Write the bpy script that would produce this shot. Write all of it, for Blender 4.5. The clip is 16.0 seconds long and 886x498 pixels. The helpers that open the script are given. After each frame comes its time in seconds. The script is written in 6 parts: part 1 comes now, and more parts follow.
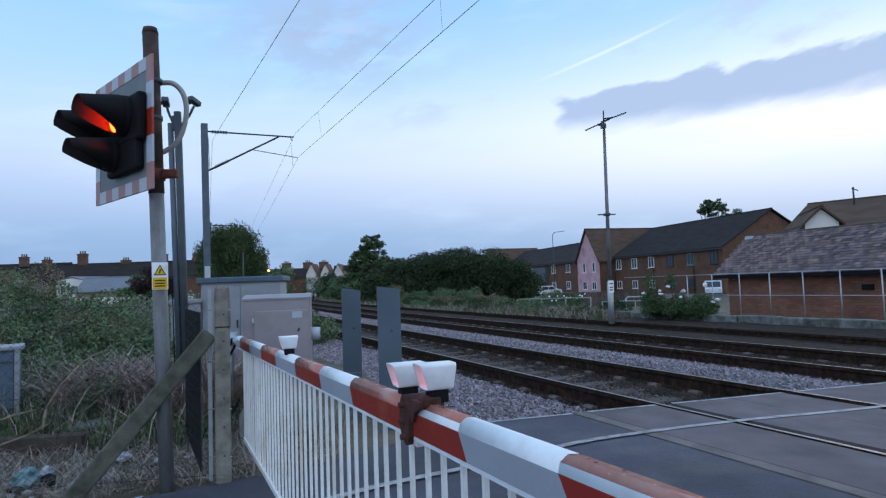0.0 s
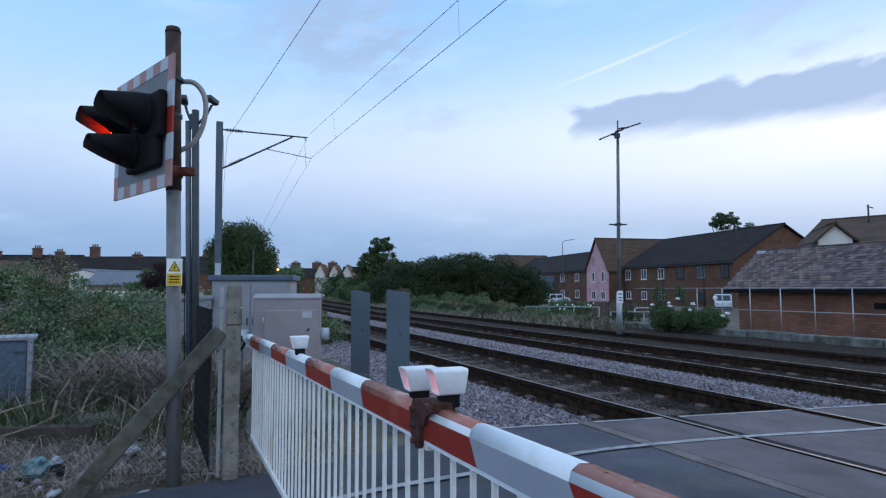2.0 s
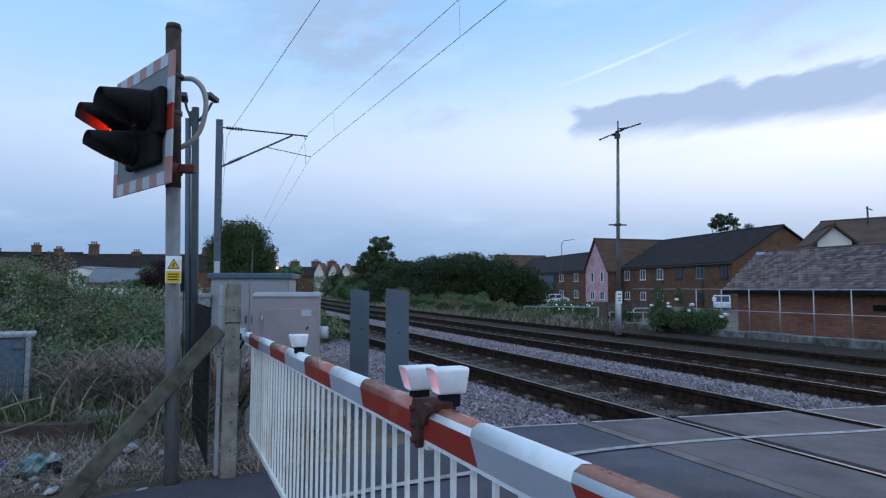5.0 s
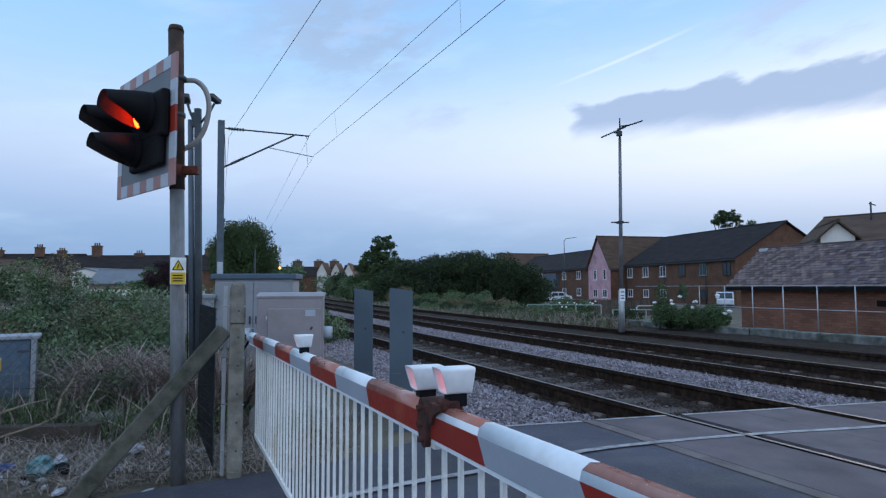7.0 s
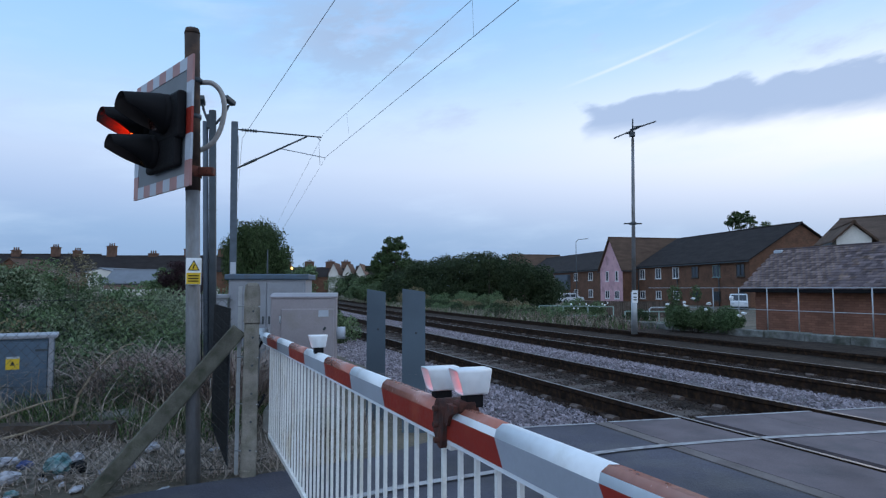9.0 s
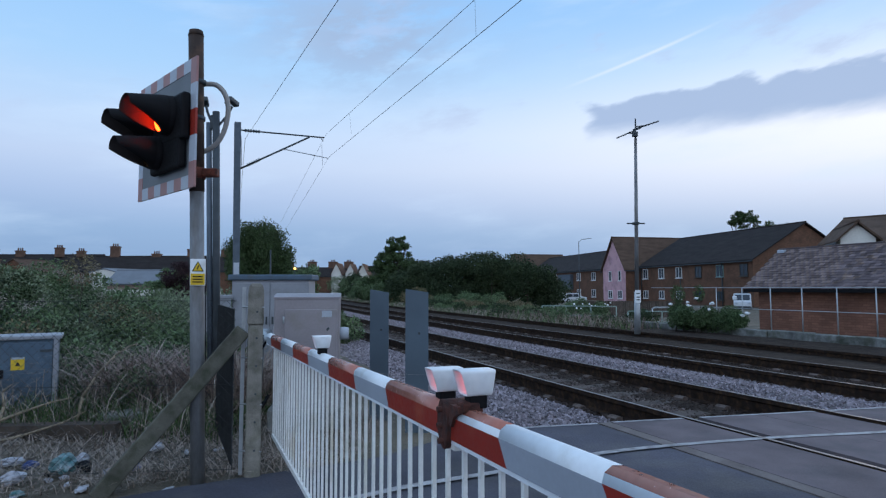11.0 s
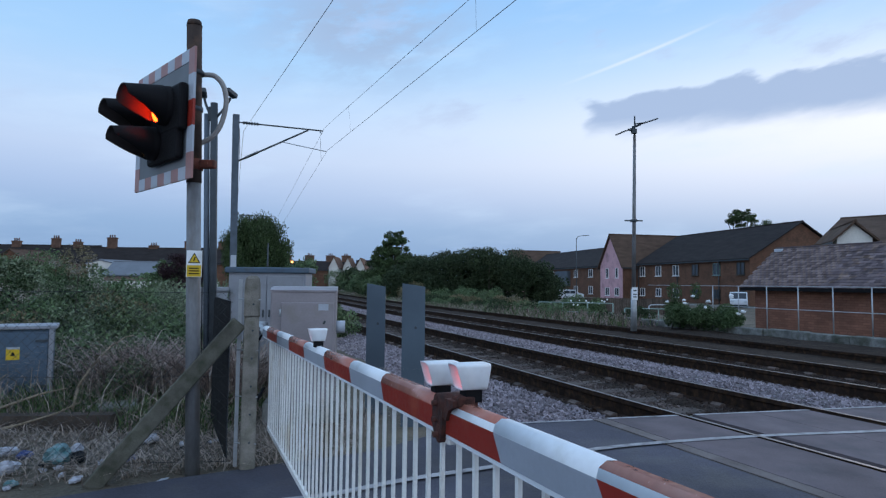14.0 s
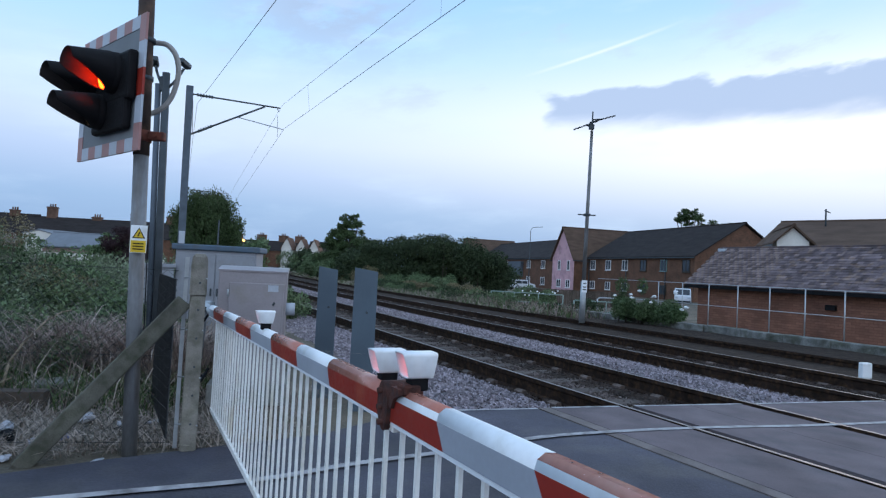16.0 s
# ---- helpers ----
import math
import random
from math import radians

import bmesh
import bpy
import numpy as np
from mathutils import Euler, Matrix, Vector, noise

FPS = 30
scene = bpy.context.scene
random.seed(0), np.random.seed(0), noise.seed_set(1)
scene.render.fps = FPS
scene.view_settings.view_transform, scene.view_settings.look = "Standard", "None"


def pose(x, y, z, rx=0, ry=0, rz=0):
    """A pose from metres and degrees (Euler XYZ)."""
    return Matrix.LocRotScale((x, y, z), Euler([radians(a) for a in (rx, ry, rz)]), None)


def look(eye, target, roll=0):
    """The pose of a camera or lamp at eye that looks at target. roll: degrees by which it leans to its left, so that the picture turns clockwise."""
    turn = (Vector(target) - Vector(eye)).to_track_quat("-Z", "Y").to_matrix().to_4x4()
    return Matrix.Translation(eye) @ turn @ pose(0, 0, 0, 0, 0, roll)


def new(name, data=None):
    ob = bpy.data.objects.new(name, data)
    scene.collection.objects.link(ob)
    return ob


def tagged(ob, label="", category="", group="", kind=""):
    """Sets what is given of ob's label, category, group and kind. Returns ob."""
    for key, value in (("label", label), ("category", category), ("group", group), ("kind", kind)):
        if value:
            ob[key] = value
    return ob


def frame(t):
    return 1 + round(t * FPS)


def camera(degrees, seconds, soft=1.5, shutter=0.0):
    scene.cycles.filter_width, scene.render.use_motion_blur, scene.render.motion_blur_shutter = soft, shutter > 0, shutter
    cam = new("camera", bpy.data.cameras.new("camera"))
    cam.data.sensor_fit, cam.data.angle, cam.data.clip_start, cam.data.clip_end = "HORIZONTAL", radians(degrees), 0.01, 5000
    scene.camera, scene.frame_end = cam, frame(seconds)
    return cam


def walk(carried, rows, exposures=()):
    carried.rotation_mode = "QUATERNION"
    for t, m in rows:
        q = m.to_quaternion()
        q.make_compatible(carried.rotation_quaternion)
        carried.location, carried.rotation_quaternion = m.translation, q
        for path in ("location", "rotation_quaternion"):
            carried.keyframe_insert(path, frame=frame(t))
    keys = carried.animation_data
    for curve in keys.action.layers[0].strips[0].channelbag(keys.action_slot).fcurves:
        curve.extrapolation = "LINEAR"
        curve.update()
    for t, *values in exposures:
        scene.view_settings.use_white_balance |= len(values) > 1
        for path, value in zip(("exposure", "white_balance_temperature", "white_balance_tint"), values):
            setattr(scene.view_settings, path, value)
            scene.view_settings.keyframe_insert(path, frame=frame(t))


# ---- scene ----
cam = camera(72.1, 16.0, soft=1.25, shutter=0.4)
PATH = [
    (0, (0.044, 0.028, 1.192), (0.114, 2.024, 1.308), -2.0),
    (0.5, (0.04, 0.018, 1.193), (0.092, 2.013, 1.322), -1.4),
    (1, (0.033, 0.011, 1.198), (0.074, 2.007, 1.326), -1.5),
    (1.5, (0.029, 0.005, 1.2), (0.073, 2.0, 1.328), -0.5),
    (2, (0.027, 0.008, 1.197), (0.067, 2.004, 1.328), -0.1),
    (2.5, (0.027, 0.011, 1.196), (0.067, 2.006, 1.328), 0.2),
    (3, (0.03, 0.01, 1.194), (0.069, 2.006, 1.323), 0.3),
    (3.5, (0.032, 0.014, 1.194), (0.072, 2.01, 1.321), -0.2),
    (4, (0.03, 0.018, 1.195), (0.071, 2.014, 1.324), 0.0),
    (6.5, (0.014, 0.014, 1.195), (0.057, 2.01, 1.324), 0.3),
    (7, (0.014, 0.012, 1.198), (0.049, 2.007, 1.323), -0.2),
    (7.5, (0.011, 0.013, 1.198), (0.034, 2.009, 1.322), -0.4),
    (8, (0.008, 0.012, 1.198), (0.027, 2.008, 1.323), -0.2),
    (8.5, (0.004, 0.008, 1.198), (0.017, 2.004, 1.324), -0.1),
    (9, (0.001, 0.007, 1.199), (-0.001, 2.002, 1.327), 0.0),
    (11.5, (-0.004, -0.003, 1.203), (-0.017, 1.993, 1.331), -0.0),
    (12, (-0.007, -0.003, 1.203), (-0.017, 1.993, 1.331), 0.5),
    (12.5, (-0.006, 0.0, 1.202), (-0.012, 1.995, 1.331), 0.7),
    (13, (-0.004, -0.001, 1.203), (-0.009, 1.996, 1.326), 0.7),
    (13.5, (-0.001, 0.002, 1.201), (-0.002, 1.998, 1.325), 0.6),
    (14, (0.0, 0.005, 1.199), (-0.003, 2.001, 1.311), 0.6),
    (14.5, (-0.001, -0.007, 1.203), (0.063, 1.99, 1.287), 3.8),
    (15, (0.007, 0.007, 1.198), (0.152, 2.001, 1.27), 4.5),
    (15.5, (0.002, 0.005, 1.201), (0.151, 1.999, 1.273), 3.8),
    (16, (0.008, 0.009, 1.206), (0.153, 2.002, 1.277), 2.9),
]
walk(cam, [(t, look(eye, target, roll)) for t, eye, target, roll in PATH],
     exposures=((0, 0.29, 6680, 10), (3, 0.21, 6620, 10), (9, 0.20, 6660, 10), (11.5, 0.12, 6680, 10), (14, 0.13, 6680, 10), (14.6, 0.29, 6720, 10), (15, 0.35, 6850, 10), (16, 0.39, 6850, 10)))

# ---- world and light ----
def build_world():
    w = bpy.data.worlds.new("dusk_sky")
    scene.world = w
    w.use_nodes = True
    nt = w.node_tree
    nt.nodes.clear()
    N, L = nt.nodes.new, nt.links.new

    def m(op, a, b=None, c=None, clamp=False):
        n = N("ShaderNodeMath")
        n.operation, n.use_clamp = op, clamp
        for i, v in enumerate((a, b, c)):
            if v is None:
                continue
            if isinstance(v, (int, float)):
                n.inputs[i].default_value = v
            else:
                L(v, n.inputs[i])
        return n.outputs[0]

    def mix(f, a, b):
        n = N("ShaderNodeMix")
        n.data_type = "RGBA"
        for i, v in ((0, f), (6, a), (7, b)):
            if isinstance(v, tuple):
                n.inputs[i].default_value = (*v, 1)
            elif isinstance(v, (int, float)):
                n.inputs[i].default_value = v
            else:
                L(v, n.inputs[i])
        return n.outputs[2]

    def smooth(v, lo, hi):
        n = N("ShaderNodeMapRange")
        n.interpolation_type = "SMOOTHSTEP"
        L(v, n.inputs[0])
        n.inputs[1].default_value, n.inputs[2].default_value = lo, hi
        return n.outputs[0]

    def noise_tex(vec, scale, detail=6, rough=0.55):
        n = N("ShaderNodeTexNoise")
        L(vec, n.inputs["Vector"])
        n.inputs["Scale"].default_value, n.inputs["Detail"].default_value, n.inputs["Roughness"].default_value = scale, detail, rough
        return n.outputs["Fac"]

    tc = N("ShaderNodeTexCoord").outputs["Generated"]
    sep = N("ShaderNodeSeparateXYZ")
    L(tc, sep.inputs[0])
    x, y, z = sep.outputs
    el = m("MULTIPLY", m("ARCSINE", z), 57.2958)
    az = m("MULTIPLY", m("ARCTAN2", x, y), 57.2958)
    ramp = N("ShaderNodeValToRGB")
    L(m("DIVIDE", el, 90.0, clamp=True), ramp.inputs[0])
    stops = SKY_STOPS
    e = ramp.color_ramp.elements
    while len(e) < len(stops):
        e.new(0.5)
    for s, (p, c) in zip(e, stops):
        s.position, s.color = p / 90.0, (*c, 1)
    sky = N("ShaderNodeTexSky")
    sky.sky_type, sky.sun_disc = "NISHITA", False
    sky.sun_elevation, sky.sun_rotation = radians(3.0), radians(48)
    sky.dust_density, sky.ozone_density = 1.0, 2.0
    nish = N("ShaderNodeVectorMath")
    nish.operation = "SCALE"
    L(sky.outputs[0], nish.inputs[0])
    nish.inputs[3].default_value = 0.08
    base = mix(0.93, nish.outputs[0], ramp.outputs[0])
    # afterglow towards the sunset
    da = m("DIVIDE", m("SUBTRACT", az, 52.0), 46.0)
    de = m("DIVIDE", m("SUBTRACT", el, 13.0), 6.8)
    glow = m("POWER", 2.718, m("MULTIPLY", m("ADD", m("MULTIPLY", da, da), m("MULTIPLY", de, de)), -1.0))
    base = mix(m("MULTIPLY", glow, 0.85), base, (0.98, 1.0, 1.08))
    # thin veils of high cloud
    comb = N("ShaderNodeCombineXYZ")
    L(m("MULTIPLY", az, 0.035), comb.inputs[0])
    L(m("MULTIPLY", m("ADD", el, m("MULTIPLY", az, -0.06)), 0.14), comb.inputs[1])
    veil = noise_tex(comb.outputs[0], 1.6, 8, 0.55)
    base = mix(m("MULTIPLY", smooth(veil, 0.47, 0.75), 0.4), base, (0.60, 0.77, 1.0))
    comb2 = N("ShaderNodeCombineXYZ")
    L(m("MULTIPLY", az, 0.06), comb2.inputs[0])
    L(m("MULTIPLY", m("ADD", el, m("MULTIPLY", az, -0.15)), 0.16), comb2.inputs[1])
    comb2.inputs[2].default_value = 3.7
    grey = noise_tex(comb2.outputs[0], 1.5, 8, 0.6)
    base = mix(m("MULTIPLY", m("MULTIPLY", smooth(grey, 0.53, 0.70), smooth(el, 11, 18)), 0.55), base, (0.44, 0.53, 0.76))
    # a torn grey cloud high over the railway
    ga, ge = m("DIVIDE", m("ADD", az, 8.0), 9.5), m("DIVIDE", m("SUBTRACT", el, 23.0), 4.5)
    near = m("POWER", 2.718, m("MULTIPLY", m("ADD", m("MULTIPLY", ga, ga), m("MULTIPLY", ge, ge)), -1.0))
    torn = noise_tex(comb2.outputs[0], 3.2, 7, 0.6)
    base = mix(m("MULTIPLY", m("MULTIPLY", smooth(torn, 0.33, 0.58), near), 1.0), base, (0.34, 0.475, 0.71))
    # one long bank of lilac cloud
    wob = noise_tex(comb2.outputs[0], 4.0, 4, 0.5)
    wob = m("MULTIPLY", m("SUBTRACT", wob, 0.5), 2.9)
    top = m("ADD", m("ADD", m("MULTIPLY", smooth(az, 12.0, 27.0), 1.0), 16.45), wob)
    bot = m("ADD", 13.7, m("MULTIPLY", wob, 0.6))
    bank = m("MULTIPLY", smooth(m("SUBTRACT", top, el), -0.2, 0.5), smooth(m("SUBTRACT", el, bot), -0.9, 1.3))
    bank = m("MULTIPLY", bank, smooth(m("ADD", az, m("MULTIPLY", wob, 1.4)), 12.7, 14.1))
    bank = m("MULTIPLY", bank, smooth(az, 95, 60))
    base = mix(m("MULTIPLY", bank, 0.95), base, (0.36, 0.485, 0.72))
    # a condensation trail
    line = m("ABSOLUTE", m("SUBTRACT", m("SUBTRACT", el, 17.9), m("MULTIPLY", m("SUBTRACT", az, 10.5), 0.294)))
    trail = m("MULTIPLY", smooth(line, 0.24, 0.0), m("MULTIPLY", smooth(az, 10.0, 17.0), smooth(az, 26.0, 19.5)))
    base = mix(m("MULTIPLY", trail, 0.3), base, (1.0, 1.0, 1.0))
    # the half of the sky behind the road is clearer, brighter and a little warmer
    base = mix(m("MULTIPLY", smooth(m("MULTIPLY", y, -1.0), -0.05, 0.75), 0.5), base, (0.62, 0.66, 0.72))
    back = N("ShaderNodeVectorMath")
    back.operation = "SCALE"
    L(base, back.inputs[0])
    L(m("ADD", 1.0, m("MULTIPLY", smooth(m("MULTIPLY", y, -1.0), -0.05, 0.75), 0.38)), back.inputs[3])
    base = back.outputs[0]
    bg = N("ShaderNodeBackground")
    L(base, bg.inputs[0])
    bg.inputs[1].default_value = 1.0
    out = N("ShaderNodeOutputWorld")
    L(bg.outputs[0], out.inputs[0])


# elevation in degrees, colour
SKY_STOPS = ((0, (0.21, 0.35, 0.60)), (5.0, (0.28, 0.445, 0.72)), (8.0, (0.395, 0.545, 0.83)), (11.0, (0.50, 0.65, 0.92)),
             (14.0, (0.50, 0.69, 0.98)), (19.0, (0.385, 0.65, 1.0)), (26.0, (0.30, 0.58, 1.0)), (60.0, (0.35, 0.57, 0.90)), (90.0, (0.34, 0.55, 0.87)))
build_world()
sun = new("sun", bpy.data.lights.new("sun", "SUN"))
sun.data.energy, sun.data.angle, sun.data.color = 0.5, radians(30), (1.0, 0.93, 0.88)
sun.matrix_world = look((60, 55, 25), (0, 0, 0))

# ---- materials ----
def material(name, colour, rough=0.7, metal=0.0, vary=0.25, scale=6.0, fine=60.0, bump=0.15, second=None, second_at=0.58, spread=0.12,
             random_by=None, stretch=(1, 1, 1), emit=0.0, bump_dist=0.01, second_scale=None, spec=0.35):
    """A surface with blotches, fine grain and relief; second: a second colour in stains; random_by: spread of brightness per piece."""
    mat = bpy.data.materials.new(name)
    mat.use_nodes = True
    nt = mat.node_tree
    bsdf = nt.nodes["Principled BSDF"]
    N, L = nt.nodes.new, nt.links.new
    tc = N("ShaderNodeTexCoord")
    mp = N("ShaderNodeMapping")
    mp.inputs["Scale"].default_value = stretch
    L(tc.outputs["Object"], mp.inputs[0])

    def tex(s, detail, seed):
        n = N("ShaderNodeTexNoise")
        n.noise_dimensions = "4D"
        n.inputs["W"].default_value = seed
        L(mp.outputs[0], n.inputs["Vector"])
        n.inputs["Scale"].default_value, n.inputs["Detail"].default_value = s, detail
        return n.outputs["Fac"]

    def rangemap(v, a, b, c, d):
        n = N("ShaderNodeMapRange")
        L(v, n.inputs[0])
        for i, k in enumerate((a, b, c, d)):
            n.inputs[i + 1].default_value = k
        return n.outputs[0]

    blot, grain = tex(scale, 5, 1.3), tex(fine, 3, 4.1)
    col = N("ShaderNodeMix")
    col.data_type = "RGBA"
    col.inputs[6].default_value = (*colour, 1)
    if second:
        L(rangemap(tex(second_scale or scale * 1.7, 6, 8.7), second_at - spread, second_at + spread, 0, 1), col.inputs[0])
        col.inputs[7].default_value = (*second, 1)
    else:
        col.inputs[0].default_value = 0
        col.inputs[7].default_value = (*colour, 1)
    hsv = N("ShaderNodeHueSaturation")
    L(col.outputs[2], hsv.inputs["Color"])
    mul = N("ShaderNodeMath")
    mul.operation = "MULTIPLY"
    L(rangemap(blot, 0.3, 0.7, 1 - vary, 1 + vary), mul.inputs[0])
    L(rangemap(grain, 0.25, 0.75, 1 - vary * 0.7, 1 + vary * 0.7), mul.inputs[1])
    last = mul.outputs[0]
    if random_by:
        if random_by[0] == "object":
            r = N("ShaderNodeObjectInfo").outputs["Random"]
        else:
            r = N("ShaderNodeNewGeometry").outputs["Random Per Island"]
        mul2 = N("ShaderNodeMath")
        mul2.operation = "MULTIPLY"
        L(last, mul2.inputs[0])
        L(rangemap(r, 0, 1, 1 - random_by[1], 1 + random_by[1]), mul2.inputs[1])
        last = mul2.outputs[0]
    L(last, hsv.inputs["Value"])
    L(hsv.outputs[0], bsdf.inputs["Base Color"])
    L(rangemap(grain, 0.2, 0.8, max(rough - 0.12, 0.03), min(rough + 0.12, 1)), bsdf.inputs["Roughness"])
    bsdf.inputs["Metallic"].default_value = metal
    bsdf.inputs["Specular IOR Level"].default_value = spec
    if bump:
        b = N("ShaderNodeBump")
        b.inputs["Strength"].default_value, b.inputs["Distance"].default_value = bump, bump_dist
        L(grain, b.inputs["Height"])
        L(b.outputs[0], bsdf.inputs["Normal"])
    if emit:
        bsdf.inputs["Emission Color"].default_value = (*colour, 1)
        bsdf.inputs["Emission Strength"].default_value = emit
    return mat


ASPHALT = material("asphalt", (0.060, 0.062, 0.084), 0.9, vary=0.42, scale=1.2, fine=75, bump=0.4, second=(0.085, 0.085, 0.095), second_scale=2.5)
DECK = material("deck_panel", (0.136, 0.114, 0.126), 0.9, spec=0.2, vary=0.25, scale=2.0, fine=90, bump=0.25, second=(0.102, 0.093, 0.104), random_by=("object", 0.1))
ROADPAINT = material("road_paint", (0.37, 0.37, 0.39), 0.8, vary=0.2, scale=7, fine=80, second=(0.17, 0.165, 0.17), second_at=0.56, second_scale=9)
BALLAST = material("ballast_bed", (0.17, 0.155, 0.17), 0.9, vary=0.5, scale=14, fine=45, bump=1.0, bump_dist=0.04, second=(0.10, 0.085, 0.08))
CESS = material("oily_earth", (0.036, 0.027, 0.023), 0.97, spec=0.08, vary=0.4, scale=5, fine=35, bump=0.8, bump_dist=0.03, second=(0.06, 0.046, 0.036))
STONE = material("ballast_stone", (0.25, 0.222, 0.25), 0.9, vary=0.2, scale=20, fine=120, bump=0.3, random_by=("island", 0.5))
DARKSTONE = material("oily_stone", (0.060, 0.047, 0.043), 0.95, vary=0.2, scale=20, fine=120, bump=0.3, spec=0.1, random_by=("island", 0.4))
DUSTYSTONE = material("dusty_stone", (0.115, 0.094, 0.090), 0.95, vary=0.2, scale=20, fine=120, bump=0.3, spec=0.15, random_by=("island", 0.45))
RUST = material("rail_rust", (0.027, 0.018, 0.015), 0.9, spec=0.1, vary=0.35, scale=9, fine=90, bump=0.4, second=(0.065, 0.038, 0.022))
RAILTOP = material("rail_top", (0.215, 0.195, 0.19), 0.5, metal=0.85, vary=0.1, scale=4, fine=120, bump=0.05)
SLEEPER = material("sleeper_concrete", (0.080, 0.064, 0.058), 0.9, vary=0.3, scale=6, fine=80, bump=0.4, random_by=("object", 0.2))
CONCRETE = material("old_concrete", (0.24, 0.225, 0.198), 0.9, vary=0.28, scale=9, fine=130, bump=0.6, second=(0.16, 0.155, 0.125), second_at=0.56)
KERBCON = material("kerb_concrete", (0.23, 0.235, 0.23), 0.9, vary=0.35, scale=3, fine=60, bump=0.5, second=(0.12, 0.12, 0.11), second_at=0.55)
BEAM = material("beam_concrete", (0.165, 0.145, 0.142), 0.9, spec=0.2, vary=0.25, scale=3, fine=60, bump=0.3, second=(0.12, 0.10, 0.10))
EDGING = material("mossy_edging", (0.19, 0.197, 0.195), 0.95, spec=0.15, vary=0.4, scale=3, fine=40, bump=0.7, second=(0.085, 0.09, 0.075), second_at=0.5)
GALV = material("galvanised_steel", (0.42, 0.45, 0.48), 0.5, metal=0.6, vary=0.15, scale=7, fine=90, bump=0.05)
POSTGREY = material("weathered_grey_post", (0.19, 0.20, 0.215), 0.6, metal=0.3, vary=0.25, scale=5, fine=70, bump=0.12, second=(0.12, 0.105, 0.09), second_at=0.6, stretch=(1, 1, 0.3))
POSTRUST = material("rusty_brown_post", (0.052, 0.038, 0.033), 0.8, spec=0.2, vary=0.3, scale=6, fine=70, bump=0.2, second=(0.12, 0.07, 0.05), second_at=0.66)
DARKSTEEL = material("dark_steel", (0.060, 0.074, 0.086), 0.6, metal=0.3, vary=0.2, scale=6, fine=70, bump=0.08)
BLUESTEEL = material("blue_grey_steel", (0.095, 0.122, 0.155), 0.55, metal=0.3, vary=0.15, scale=6, fine=70, bump=0.06)
FLATPOST = material("slate_grey_post", (0.088, 0.125, 0.162), 0.6, metal=0.1, vary=0.12, scale=3, fine=70, bump=0.05)
CABINET = material("cabinet_grey", (0.29, 0.31, 0.35), 0.55, metal=0.2, vary=0.1, scale=3, fine=60, bump=0.04, second=(0.20, 0.21, 0.22), second_at=0.64)
MACHINE = material("machine_grey", (0.31, 0.285, 0.305), 0.5, metal=0.3, vary=0.1, scale=4, fine=60, bump=0.04, second=(0.27, 0.25, 0.24), second_at=0.63)
BOXBLUE = material("box_blue_grey", (0.085, 0.132, 0.188), 0.6, metal=0.15, vary=0.16, scale=5, fine=60, bump=0.06, second=(0.09, 0.11, 0.13), second_at=0.6)
WHITE = material("white_paint", (0.82, 0.86, 0.90), 0.45, vary=0.06, scale=5, fine=60, bump=0.03, second=(0.56, 0.55, 0.52), second_at=0.68)
PALE = material("pale_white_paint", (0.82, 0.82, 0.80), 0.5, vary=0.08, scale=5, fine=60, bump=0.03, second=(0.58, 0.52, 0.42), second_at=0.66, second_scale=5)
RED = material("red_reflective", (0.30, 0.028, 0.018), 0.38, vary=0.12, scale=5, fine=60, bump=0.03, second=(0.42, 0.09, 0.05), second_at=0.64)
# faded red for the boom's top, with sky glare mixed into the colour
FADEDRED = material("faded_red_with_glare", (0.45, 0.165, 0.12), 0.2, vary=0.12, scale=5, fine=60, bump=0.03, second=(0.50, 0.24, 0.19), second_at=0.6)
SIDEGREY = material("grey_boom_side", (0.345, 0.375, 0.43), 0.5, vary=0.08, scale=5, fine=80, bump=0.03)
PALERED = material("faded_red_band", (0.38, 0.20, 0.19), 0.5, vary=0.1, scale=6, fine=60, bump=0.03)
PALEWHITE = material("reflective_white_band", (0.44, 0.49, 0.56), 0.5, vary=0.08, scale=6, fine=60, bump=0.03)
BOARDGREY = material("board_grey", (0.17, 0.19, 0.21), 0.6, vary=0.1, scale=4, fine=60, bump=0.03)
BLACK = material("black_plastic", (0.010, 0.010, 0.012), 0.7, spec=0.12, vary=0.15, scale=6, fine=70, bump=0.05)
REDGLOW = material("red_lamp_lit", (1.0, 0.022, 0.003), 0.3, vary=0.05, bump=0, emit=32.0)
VISOR = material("visor_inside", (0.048, 0.042, 0.042), 0.85, spec=0.1, vary=0.1, bump=0)
REDGLOW2 = material("boom_lamp_lit", (1.0, 0.05, 0.03), 0.3, vary=0.05, bump=0, emit=1.5)
DARKLENS = material("dark_lens", (0.03, 0.008, 0.006), 0.25, vary=0.1, bump=0)
YELLOW = material("yellow_sign", (0.70, 0.47, 0.03), 0.5, vary=0.08, scale=8, bump=0.03)
GREYPIPE = material("grey_conduit", (0.33, 0.32, 0.31), 0.6, vary=0.15, scale=9, bump=0.05)


# ---- mesh helpers ----
def part(name, bm, mat, parent=None, label="", smooth=False):
    me = bpy.data.meshes.new(name)
    bm.to_mesh(me)
    bm.free()
    for mm in (mat if isinstance(mat, (list, tuple)) else (mat,)):
        me.materials.append(mm)
    if smooth:
        for p in me.polygons:
            p.use_smooth = True
    ob = new(name, me)
    if parent:
        ob.parent = parent
    if label:
        ob["label"] = label
    return ob


